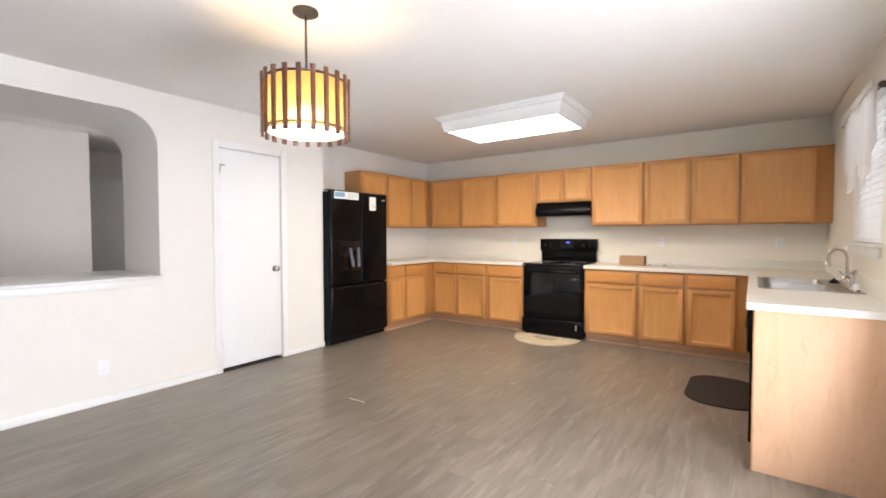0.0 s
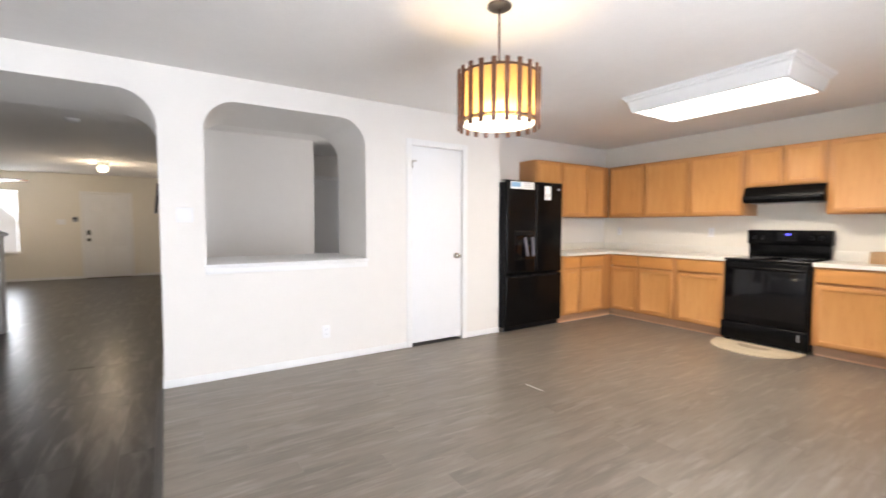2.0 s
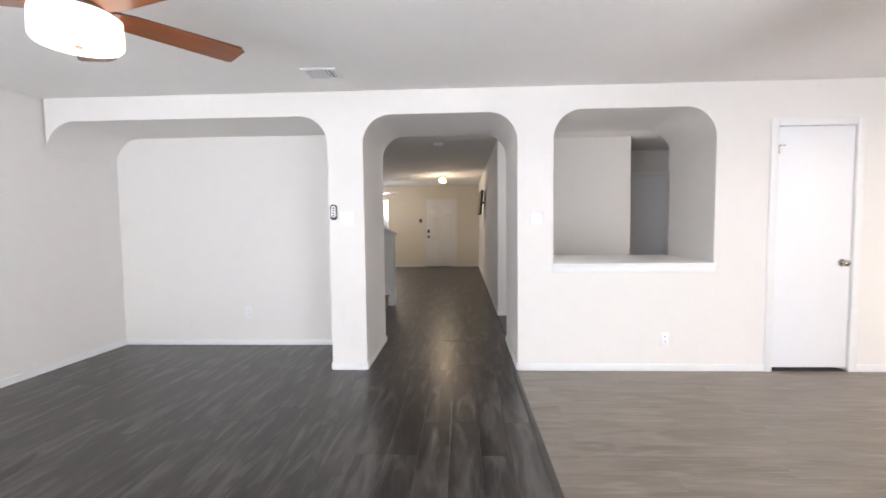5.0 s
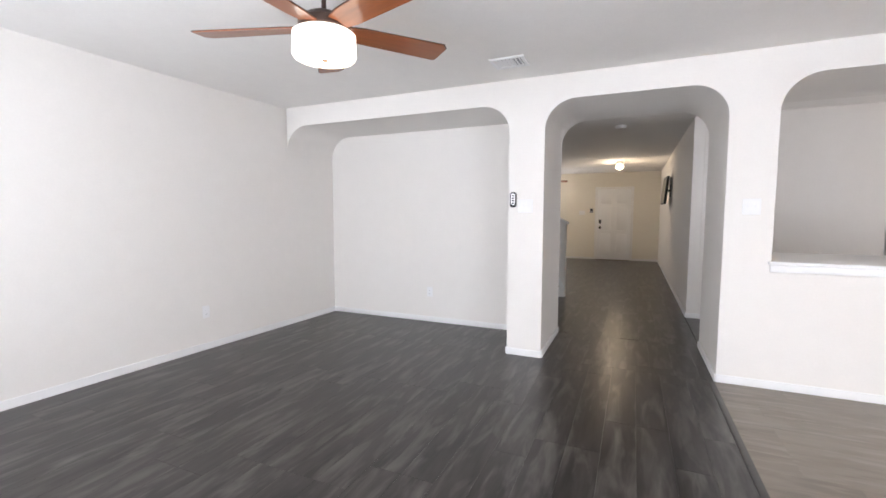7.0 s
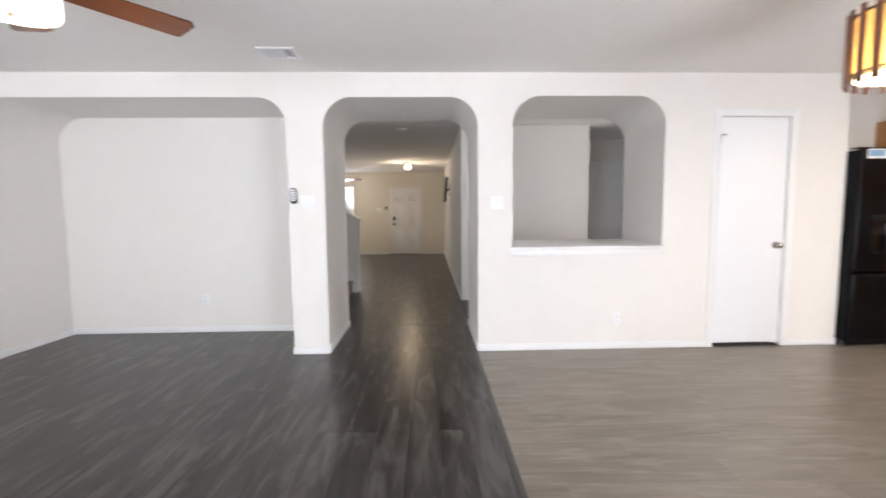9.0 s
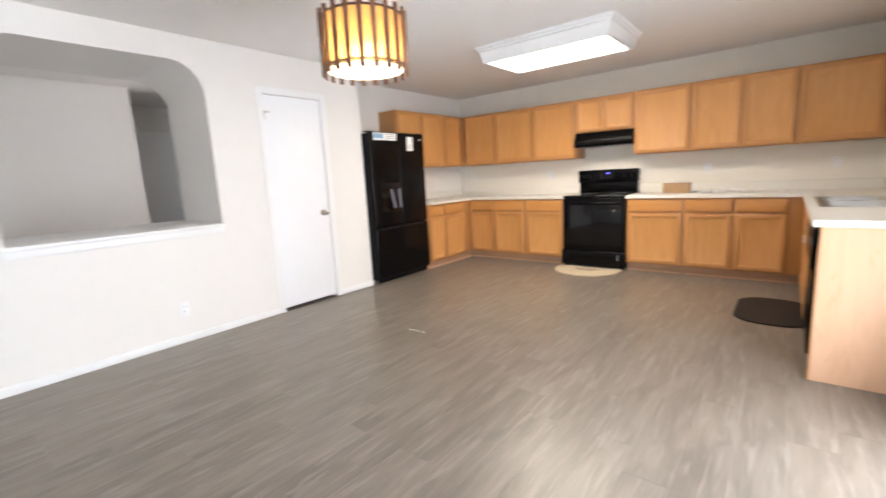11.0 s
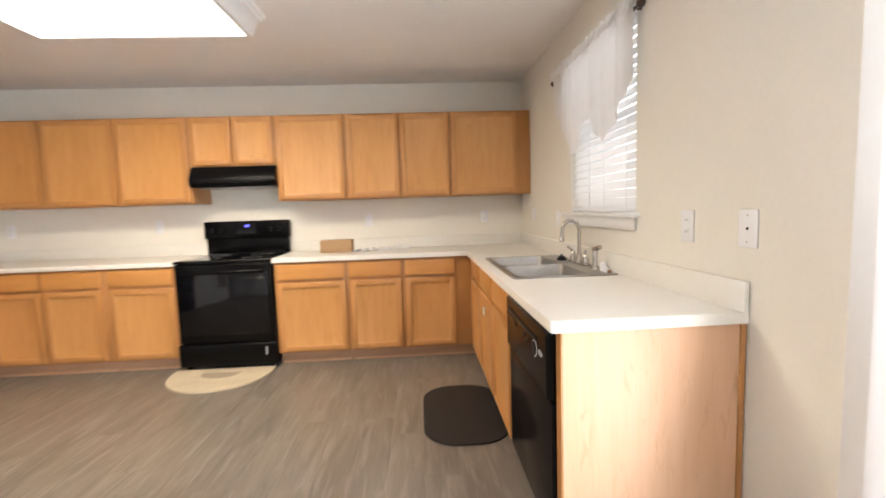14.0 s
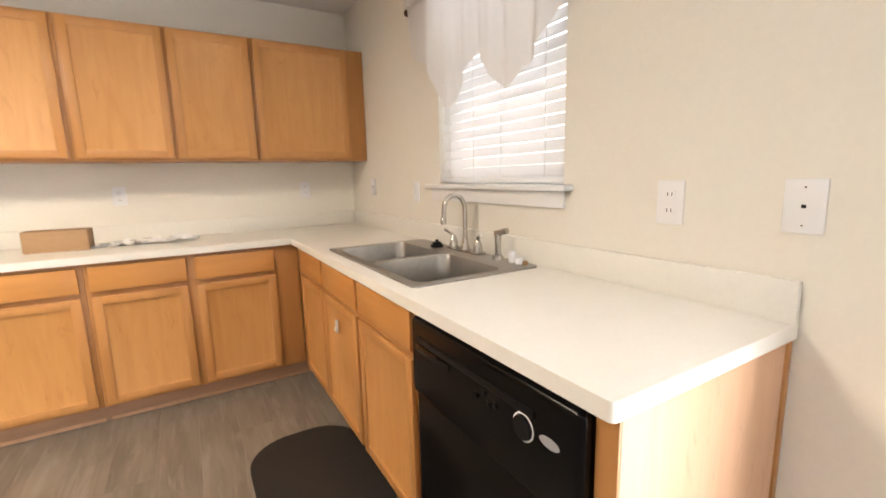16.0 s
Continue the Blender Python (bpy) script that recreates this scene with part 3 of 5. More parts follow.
# ---- sink and tap ----
sink = thing("kitchen_sink", "double-bowl brushed steel sink set in the worktop", "sink", (SX0, SY0, WT1))
W, H = SX1 - SX0, SY1 - SY0
bowls = [(0.035, 0.395, 0.035, 0.448), (0.035, 0.395, 0.482, 0.895)]
bm = bmesh.new()
slab(bm, rounded(0, W, 0, H, 0.025), 0.0005, 0.006, [rounded(*b, 0.05) for b in bowls])
part("rim", bm, STEEL, sink)
for x0, x1, y0, y1 in bowls:
    bm = bmesh.new()
    loops = []
    for inset, z, r in ((0.0, 0.006, 0.05), (0.004, -0.01, 0.05), (0.012, -0.13, 0.055), (0.045, -0.165, 0.06), (0.14, -0.17, 0.03)):
        loops.append([bm.verts.new((x, y, z)) for x, y in rounded(x0 + inset, x1 - inset, y0 + inset, y1 - inset, r)])
    for lo, hi in zip(loops, loops[1:]):
        for i in range(len(lo)):
            bm.faces.new((lo[i], lo[(i + 1) % len(lo)], hi[(i + 1) % len(lo)], hi[i]))
    bm.faces.new(loops[-1])
    b = part("bowl", bm, STEEL, sink)
    bm = bmesh.new()
    lathe(bm, [(0.045, 0.0), (0.04, 0.004), (0.0, 0.002)], ((x0 + x1) / 2, (y0 + y1) / 2, -0.169), 20)
    part("drain", bm, NICKEL, b)

tap = thing("kitchen_tap", "brushed nickel gooseneck tap with two lever handles", "tap", (2.03, 4.29, WT1 + 0.006))
bm = bmesh.new()
lathe(bm, [(0.024, 0), (0.024, 0.012), (0.016, 0.03), (0.013, 0.06)])
tube(bm, [(0, 0, 0.05), (0, 0, 0.19)] + [(-0.048 + 0.048 * math.cos(a), 0.012 * (1 - math.cos(a)), 0.19 + 0.068 * math.sin(a)) for a in np.linspace(0.15, math.pi, 14)]
     + [(-0.098, 0.025, 0.15)], 0.011, 12)
part("spout", bm, NICKEL, tap)
bm = bmesh.new()
lathe(bm, [(0.014, 0.0), (0.015, 0.02), (0.012, 0.028)], (-0.099, 0.025, 0.128), 14)
part("aerator", bm, NICKEL, tap)
bm = bmesh.new()
box(bm, -0.028, 0.028, -0.125, 0.125, 0, 0.008, 0.004)
part("deck_plate", bm, NICKEL, tap)
for s in (-1, 1):
    bm = bmesh.new()
    lathe(bm, [(0.022, 0), (0.021, 0.02), (0.014, 0.045), (0.01, 0.055)], (0, s * 0.1, 0.008), 16)
    tube(bm, [(0, s * 0.1, 0.055), (-0.006, s * 0.1 + 0.008 * s, 0.070), (-0.014, s * 0.1 + 0.028 * s, 0.082), (-0.020, s * 0.1 + 0.046 * s, 0.088)], 0.008, 8)
    part("lever_handle", bm, NICKEL, tap)
sprayer = thing("side_sprayer", "brushed nickel side sprayer standing behind the sink", "sprayer", (2.02, 4.035, WT1 + 0.006))
bm = bmesh.new()
lathe(bm, [(0.024, 0), (0.022, 0.014), (0.016, 0.02)])
part("collar", bm, NICKEL, sprayer)
bm = bmesh.new()
lathe(bm, [(0.013, 0.018), (0.012, 0.055), (0.015, 0.105), (0.012, 0.112)])
tube(bm, [(-0.004, 0.010, 0.105), (0.004, -0.022, 0.114), (0.008, -0.048, 0.122)], 0.0125, 10)
part("spray_head", bm, NICKEL, sprayer)
stopper = thing("sink_stopper", "black rubber sink stopper beside the tap", "stopper", (1.985, 4.475, WT1 + 0.006))
bm = bmesh.new()
lathe(bm, [(0.031, 0), (0.032, 0.010), (0.023, 0.015), (0.021, 0.024), (0.008, 0.027), (0.007, 0.036), (0.0, 0.038)], seg=20)
part("plug", bm, BLACKM, stopper)
for y, r, h, mat, nm, lb in ((3.955, 0.016, 0.045, WHITEP, "bottle_cap", "small white plastic cap on the sink ledge"),
                             (3.915, 0.015, 0.026, WHITEP, "bottle_cap", "small white plastic cap on the sink ledge"),
                             (3.88, 0.011, 0.015, CARPET, "cork_stub", "tiny brown stub lying at the sink edge")):
    c = thing(nm, lb, "cap", (2.03, y, WT1 + 0.006))
    bm = bmesh.new()
    lathe(bm, [(r, 0), (r, h * 0.8), (r * 0.7, h), (0, h)], seg=16)
    part("cap", bm, mat, c)

# ---- stove ----
stove = thing("stove", "black electric range with glass oven door and blue clock", "stove", (-0.915, 5.35, 0))
SW = 0.765
bm = bmesh.new()
box(bm, 0.004, SW - 0.004, 0.03, 0.635, 0.02, 0.895, 0.004)
part("body", bm, BLACKM, stove)
bm = bmesh.new()
box(bm, 0, SW, -0.012, 0.56, 0.895, 0.918, 0.008, 3)
part("cooktop", bm, GLASSK, stove, "glossy black glass cooktop")
for x, y, r in ((0.2, 0.15, 0.10), (0.57, 0.15, 0.075), (0.2, 0.42, 0.075), (0.57, 0.42, 0.10)):
    bm = bmesh.new()
    lathe(bm, [(r - 0.004, 0.0), (r - 0.004, 0.0008), (r, 0.0008), (r, 0.0)], (x, y, 0.9182), 32, False)
    part("burner_ring", bm, GREYP, stove)
bm = bmesh.new()
box(bm, 0.01, SW - 0.01, 0.565, 0.635, 0.9185, 1.06, 0.004)
box(bm, -0.004, SW + 0.004, 0.548, 0.64, 1.06, 1.222, 0.01, 3)
bg = part("backguard", bm, BLACK, stove)
boxpart("clock_display", (0.37, 0.41, 0.5462, 0.5478, 1.165, 1.185), DISPLAY, bg, "glowing blue clock digits", bevel=0.0)
boxpart("display_panel", (0.29, 0.47, 0.5468, 0.5478, 1.10, 1.20), GLASSK, bg, bevel=0.0)
for x in (0.07, 0.15, 0.60, 0.68):
    bm = bmesh.new()
    cyl(bm, (x, 0.547, 1.14), (x, 0.525, 1.14), 0.021, 0.017, 20)
    part("knob", bm, BLACKM, bg)
bm = bmesh.new()
box(bm, 0.006, SW - 0.006, -0.012, 0.028, 0.235, 0.885, 0.008, 3)
od = part("oven_door", bm, BLACK, stove)
boxpart("oven_window", (0.03, SW - 0.03, -0.0145, -0.0122, 0.30, 0.80), GLASSK, od, "dark oven window", bevel=0.0005)
bm = bmesh.new()
tube(bm, [(0.07, -0.012, 0.82), (0.07, -0.05, 0.825), (0.12, -0.058, 0.825), (SW - 0.12, -0.058, 0.825), (SW - 0.07, -0.05, 0.825), (SW - 0.07, -0.012, 0.82)], 0.012, 10)
part("handle", bm, BLACK, od)
bm = bmesh.new()
box(bm, -0.012, SW + 0.012, -0.02, 0.028, 0.035, 0.225, 0.016, 3)
dr = part("storage_drawer", bm, BLACK, stove)
boxpart("badge", (SW - 0.075, SW - 0.06, -0.0215, -0.0202, 0.12, 0.19), GREYP, dr, bevel=0.0)
for x in (0.03, SW - 0.03):
    bm = bmesh.new()
    cyl(bm, (x, 0.06, 0), (x, 0.06, 0.03), 0.02, 0.016, 12)
    part("foot", bm, BLACKM, stove)

hood = thing("range_hood", "black under-cabinet range hood above the stove", "hood", (-0.863, 5.585, 1.522))
bm = bmesh.new()
prof = [(0.0, 0.03), (0.0, 0.075), (0.06, 0.175), (0.395, 0.175), (0.395, 0.0), (0.02, 0.0)]
a = [bm.verts.new((0.002, y, z)) for y, z in prof]
b = [bm.verts.new((0.718, y, z)) for y, z in prof]
for i in range(len(prof)):
    bm.faces.new((a[i], a[(i + 1) % 6], b[(i + 1) % 6], b[i]))
bm.faces.new(a)
bm.faces.new(b)
bmesh.ops.bevel(bm, geom=list(bm.edges), offset=0.005, segments=2, affect="EDGES")
part("body", bm, BLACK, hood)
boxpart("lip", (0.03, 0.69, -0.004, 0.002, 0.036, 0.07), BLACKM, hood, bevel=0.001)
for x in (0.10, 0.16):
    bm = bmesh.new()
    box(bm, x, x + 0.035, -0.009, -0.004, 0.045, 0.06, 0.002)
    part("switch", bm, BLACKM, hood)
boxpart("filter", (0.06, 0.66, 0.06, 0.37, -0.006, -0.001), STEEL, hood, "grey mesh grease filter", bevel=0.001)

PADDLE = material("dark_grey_plastic", (0.13, 0.13, 0.16), 0.3)
# ---- refrigerator: front faces +x; local x along the front, y into the body ----
fridge = thing("refrigerator", "tall black refrigerator with water dispenser and notes", "refrigerator", (-2.385, 3.437, 0), 90)
FW, FH = 0.93, 1.80
bm = bmesh.new()
box(bm, 0.004, FW - 0.004, 0.062, 0.59, 0.05, FH - 0.02, 0.006)
part("body", bm, BLACKM, fridge)
UPZ = 0.685


def fridge_door(name, x0, x1, z0, z1):
    bm = bmesh.new()
    box(bm, x0, x1, 0, 0.058, z0, z1, 0.024, 5)
    return part(name, bm, BLACK, fridge)


fd1 = fridge_door("door", 0.0, FW / 2 - 0.003, UPZ + 0.006, FH)
fd2 = fridge_door("door", FW / 2 + 0.003, FW, UPZ + 0.006, FH)
fd3 = fridge_door("freezer_drawer", 0.0, FW, 0.07, UPZ - 0.004)
boxpart("top_handle_lip", (0.08, FW - 0.08, -0.006, 0.012, UPZ - 0.03, UPZ - 0.012), BLACKM, fd3, bevel=0.003)
bm = bmesh.new()
box(bm, 0.12, 0.44, -0.006, 0.006, 0.86, 1.21, 0.006)
dp = part("dispenser", bm, GLASSK, fd1, "recessed water and ice dispenser")
boxpart("control_strip", (0.14, 0.42, -0.009, -0.0062, 1.15, 1.20), BLACKM, dp, bevel=0.001)
for x, lean in ((0.30, -13), (0.41, -3)):
    bm = bmesh.new()
    box(bm, -0.02, 0.02, -0.006, 0.006, -0.115, 0.115, 0.004)
    pdl = part("paddle", bm, PADDLE, dp, "grey dispenser paddle")
    pdl.matrix_basis = pose(x, -0.013, 1.015, 0, lean)
boxpart("hinge_cap", (0.0, 0.09, 0.02, 0.12, FH - 0.004, FH + 0.004), BLACKM, fridge, bevel=0.004)
boxpart("hinge_cap", (FW - 0.09, FW, 0.02, 0.12, FH - 0.004, FH + 0.004), BLACKM, fridge, bevel=0.004)
boxpart("kick_grille", (0.02, FW - 0.02, 0.05, 0.07, 0.012, 0.066), BLACKM, fridge, bevel=0.002)
for x in (0.06, FW - 0.06):
    for y in (0.1, 0.54):
        bm = bmesh.new()
        cyl(bm, (x, y, 0), (x, y, 0.055), 0.022, 0.018, 12)
        part("foot", bm, GREYP, fridge)
boxpart("badge", (FW - 0.1, FW - 0.05, -0.0012, 0.001, FH - 0.09, FH - 0.07), GREYP, fd2, bevel=0.0)
for x0, x1, z0, z1, band, lb in ((0.05, 0.425, 1.70, 1.785, True, "blue and white printed energy guide on the refrigerator"),
                                 (0.605, 0.715, 1.585, 1.752, False, "white paper note taped on the refrigerator")):
    n = thing("paper_note", lb, "note", (-2.383, 3.437, 0), 90)
    boxpart("sheet", (x0, x1, -0.0014, -0.0006, z0, z1), PAPER, n, bevel=0.0)
    if band:
        boxpart("printed_picture", (x0 + 0.01, x0 + 0.16, -0.002, -0.0015, z0 + 0.02, z1 - 0.01), BLUEP, n, bevel=0.0)
    for i in range(3):
        xx = x0 + (0.2 if band else 0.025)
        boxpart("text_line", (xx, x1 - 0.02, -0.002, -0.0015, z0 + 0.02 + i * 0.022, z0 + 0.027 + i * 0.022), GREYP, n, bevel=0.0)

# ---- dishwasher: front faces -x ----
dw = thing("dishwasher", "black built-in dishwasher under the worktop", "dishwasher", (1.518, 3.758, 0), -90)
DWW = 0.655
boxpart("tub", (0.004, DWW - 0.004, 0.02, 0.57, 0.1, 0.868), BLACKM, dw)
bm = bmesh.new()
box(bm, 0.006, DWW - 0.006, -0.03, 0.018, 0.13, 0.62, 0.006)
part("door_panel", bm, BLACK, dw)
bm = bmesh.new()
box(bm, 0.006, DWW - 0.006, -0.045, 0.018, 0.625, 0.862, 0.016, 4)
con = part("control_panel", bm, BLACK, dw)
boxpart("grip_lip", (0.05, DWW - 0.12, -0.049, -0.043, 0.795, 0.812), BLACKM, con, bevel=0.002)
boxpart("vent_slot", (0.04, 0.22, -0.0475, -0.044, 0.765, 0.788), GLASSK, con, bevel=0.001)
bm = bmesh.new()
cyl(bm, (0.503, -0.044, 0.764), (0.503, -0.052, 0.764), 0.0275, 0.025, 28)
dial = part("dial", bm, BLACKM, con)
bm = bmesh.new()
cyl(bm, (0.503, -0.0448, 0.764), (0.503, -0.0462, 0.764), 0.0305, 0.0305, 32)
part("dial_ring", bm, WHITEP, con, "white printed ring round the dial")
bm = bmesh.new()
bmesh.ops.create_cone(bm, cap_ends=True, segments=24, radius1=0.026, radius2=0.026, depth=0.0016,
                      matrix=pose(0.575, -0.0455, 0.768, 90) @ Matrix.Diagonal((1.0, 0.42, 1, 1)))
part("oval_badge", bm, GREYP, con, "grey oval maker badge")
for x, z in ((0.335, 0.755), (0.365, 0.772), (0.38, 0.752), (0.405, 0.760)):
    bm = bmesh.new()
    box(bm, x, x + 0.014, -0.048, -0.044, z, z + 0.014, 0.003)
    part("button", bm, BLACKM, con)
boxpart("kick_plate", (0.01, DWW - 0.01, 0.03, 0.05, 0, 0.12), BLACKM, dw)

# ---- pantry door in the arched wall ----


def casing(name, parent, y0, y1, z1, x, side, w=0.062, t=0.016):
    """Door trim on a wall that faces side along x: two legs and a head."""
    xa, xb = sorted((x + side * 0.0005, x + side * t))
    boxpart(name, (xa, xb, y0 - w, y0, 0, z1 + w), TRIM, parent, bevel=0.004)
    boxpart(name, (xa, xb, y1, y1 + w, 0, z1 + w), TRIM, parent, bevel=0.004)
    boxpart(name, (xa, xb - 0.001 if side > 0 else xb, y0 + 0.0005, y1 - 0.0005, z1, z1 + w), TRIM, parent, bevel=0.004)


def knob(parent, x, y, z, side, mat):
    bm = bmesh.new()
    cyl(bm, (x, y, z), (x + side * 0.008, y, z), 0.032, 0.030, 24)
    cyl(bm, (x + side * 0.008, y, z), (x + side * 0.035, y, z), 0.011, 0.011, 16)
    bmesh.ops.create_uvsphere(bm, u_segments=20, v_segments=12, radius=0.028,
                              matrix=Matrix.Translation((x + side * 0.05, y, z)) @ Matrix.Diagonal((0.75, 1, 1, 1)))
    return part("door_knob", bm, mat, parent)


pantry = tagged(new("door_1"), "white flush pantry door, closed, in white casing", "door", kind="structure")
boxpart("slab", (XA - 0.045, XA - 0.008, DY0 + 0.004, DY1 - 0.004, 0.032, DZ - 0.004), DOORP, pantry, bevel=0.003)
casing("casing", pantry, DY0, DY1, DZ, XA, 1)
# shade of the gap below the slab, put in as a dark strip
boxpart("threshold_shadow_gap", (XA - 0.06, XA - 0.004, DY0, DY1, 0.0, 0.006), SUBFLOOR, pantry, "dark strip painted as the shade under the door", bevel=0.0)
boxpart("stop", (XA - 0.075, XA - 0.048, DY0, DY1, 0.022, DZ), TRIM, pantry, bevel=0.0)
knob(pantry, XA - 0.008, DY1 - 0.075, 0.937, 1, NICKEL)
for z in (0.25, 1.08, 1.83):
    bm = bmesh.new()
    cyl(bm, (XA - 0.004, DY0 + 0.003, z - 0.045), (XA - 0.004, DY0 + 0.003, z + 0.045), 0.0065, seg=10)
    part("hinge", bm, NICKEL, pantry)
bm = bmesh.new()
box(bm, XA - 0.006, XA + 0.006, DY0 + 0.006, DY0 + 0.06, 1.925, 1.935, 0.002)
box(bm, XA - 0.006, XA + 0.004, DY0 + 0.006, DY0 + 0.014, 1.86, 1.935, 0.002)
part("door_latch", bm, NICKEL, pantry, "small metal flip latch")

# ---- front door, window and lights of the entry room ----
FY0, FY1 = -1.50, -0.62
front = tagged(new("door_2"), "white six-panel front door with black locks", "door", kind="structure")
boxpart("slab", (XF + 0.002, XF + 0.03, FY0, FY1, 0.01, 2.0), DOORP, front)
casing("casing", front, FY0 - 0.004, FY1 + 0.004, 2.004, XF, 1, 0.06, 0.034)
boxpart("threshold", (XF + 0.035, XF + 0.12, FY0, FY1, 0.0, 0.014), BRONZE, front, "dark metal threshold", bevel=0.002)
for yc in (-1.275, -0.845):
    for z0, z1 in ((0.2, 0.75), (0.85, 1.5), (1.6, 1.85)):
        bm = bmesh.new()
        box(bm, XF + 0.029, XF + 0.038, yc - 0.14, yc + 0.14, z0, z1, 0.007)
        part("panel", bm, DOORP, front)
for z, h in ((1.09, 0.09), (0.92, 0.05)):
    bm = bmesh.new()
    box(bm, XF + 0.03, XF + 0.06, FY0 + 0.05, FY0 + 0.11, z - h / 2 - 0.01, z + h / 2 + 0.01, 0.008)
    part("lock", bm, BLACKM, front, "black door lock")
kp = thing("alarm_keypad", "small dark alarm keypad beside the front door", "keypad", (XF, -1.66, 1.40))
boxpart("case", (0, 0.025, -0.045, 0.045, -0.06, 0.06), GREYP, kp, bevel=0.006)
boxpart("screen", (0.0255, 0.027, -0.03, 0.03, 0.0, 0.04), GLASSK, kp, bevel=0.0)
sw = thing("light_switch", "white plastic switch plate near the front door", "switch", (XF, -1.92, 1.34))
boxpart("plate", (0, 0.007, -0.08, 0.08, -0.06, 0.06), WHITEP, sw)

ew = tagged(new("window_2"), "white framed entry window with lowered blinds", "window", kind="structure")
boxpart("window_frame", (XF - 0.06, XF - 0.03, -3.27, -2.65, 0.65, 0.69), TRIM, ew)
boxpart("window_frame", (XF - 0.06, XF - 0.03, -3.27, -2.65, 1.30, 1.34), TRIM, ew)
boxpart("window_sill", (XF - 0.02, XF + 0.05, -3.31, -2.61, 0.625, 0.65), TRIM, ew)
for i in range(29):
    bm = bmesh.new()
    box(bm, -0.024, 0.024, -3.255 + 2.96, -2.665 + 2.96, -0.0015, 0.0015)
    s = part("blind_slat", bm, BLIND, ew)
    s.matrix_basis = pose(XF - 0.012, -2.96, 0.71 + i * 0.045, 0, 76)

lamp = thing("flush_ceiling_lamp", "small lit globe lamp on the entry ceiling", "lamp", (-9.2, -0.87, CEIL))
bm = bmesh.new()
lathe(bm, [(0.0, -0.001), (0.085, -0.001), (0.085, -0.02), (0.05, -0.035), (0.05, -0.05)])
part("canopy", bm, WHITEP, lamp)
bm = bmesh.new()
lathe(bm, [(0.045, -0.05), (0.08, -0.075), (0.09, -0.12), (0.07, -0.165), (0.0, -0.18)])
part("globe", bm, WARMG, lamp, "glowing frosted globe")
sd = thing("smoke_detector", "round white smoke detector on the hall ceiling", "smoke detector", (-5.0, -0.74, CEIL))
bm = bmesh.new()
lathe(bm, [(0.0, -0.001), (0.07, -0.001), (0.07, -0.02), (0.055, -0.038), (0.0, -0.04)])
part("cover", bm, WHITEP, sd)

tv = thing("wall_television", "black flat television on an angled wall bracket", "television", (-8.2, YH, 1.75))
bm = bmesh.new()
box(bm, -0.05, 0.05, -0.012, -0.0005, -0.12, 0.12, 0.003)
tube(bm, [(0, -0.01, 0), (0.03, -0.045, 0), (0.0, -0.08, 0)], 0.02)
part("bracket", bm, BLACKM, tv)
bm = bmesh.new()
box(bm, -0.40, 0.40, -0.02, 0.025, -0.26, 0.26, 0.008)
scr = part("screen_body", bm, BLACKM, tv)
scr.matrix_basis = pose(0, -0.10, 0, -5, 0, 1)
bm = bmesh.new()
box(bm, -0.38, 0.38, -0.0225, -0.0205, -0.24, 0.24)
part("screen", bm, GLASSK, scr)

# ---- stair seen from the hall ----
stair = thing("staircase", "stair with brown treads rising behind a white half wall", "stairs", (-5.56, -1.60, 0))
for i in range(9):
    bm = bmesh.new()
    box(bm, 0.03, 1.055, -0.28 * (i + 1) + 0.0, -0.28 * i, 0, 0.18 * (i + 1) - 0.03)
    part("riser", bm, CARPET, stair)
    bm = bmesh.new()
    box(bm, 0.03, 1.055, -0.28 * (i + 1), -0.28 * i + 0.025, 0.18 * (i + 1) - 0.029, 0.18 * (i + 1), 0.008)
    part("tread", bm, CARPET, stair)


def sloped(bm, x0, x1, pts):
    a = [bm.verts.new((x0, y, z)) for y, z in pts]
    b = [bm.verts.new((x1, y, z)) for y, z in pts]
    n = len(pts)
    for i in range(n):
        bm.faces.new((a[i], a[(i + 1) % n], b[(i + 1) % n], b[i]))
    bm.faces.new(a)
    bm.faces.new(b)


bm = bmesh.new()
sloped(bm, -0.12, 0.0, [(0.10, 0), (0.10, 1.15), (-2.3, 2.44), (-2.3, 0)])
part("half_wall", bm, PAINT, stair, "white painted half wall")
bm = bmesh.new()
sloped(bm, -0.15, 0.03, [(0.13, 1.135), (0.13, 1.165), (-2.25, 2.445), (-2.25, 2.415)])
part("wall_cap", bm, TRIM, stair, "white sloping cap")
bm = bmesh.new()
sloped(bm, 0.001, 0.028, [(0.10, 0.0), (0.10, 0.16), (0.02, 0.30), (-2.2, 1.73), (-2.2, 1.3), (-0.05, 0.0)])
part("skirt_board", bm, TRIM, stair, "white skirt board")

# dark door at the end of the passage behind the niche
pd = tagged(new("door_3"), "plain shaded door in the passage", "door", kind="structure")
boxpart("slab", (-5.998, -5.97, 2.17, 2.93, 0.01, 2.05), DOORP, pd)
casing("casing", pd, 2.166, 2.934, 2.054, -6.0, 1, 0.06, 0.036)

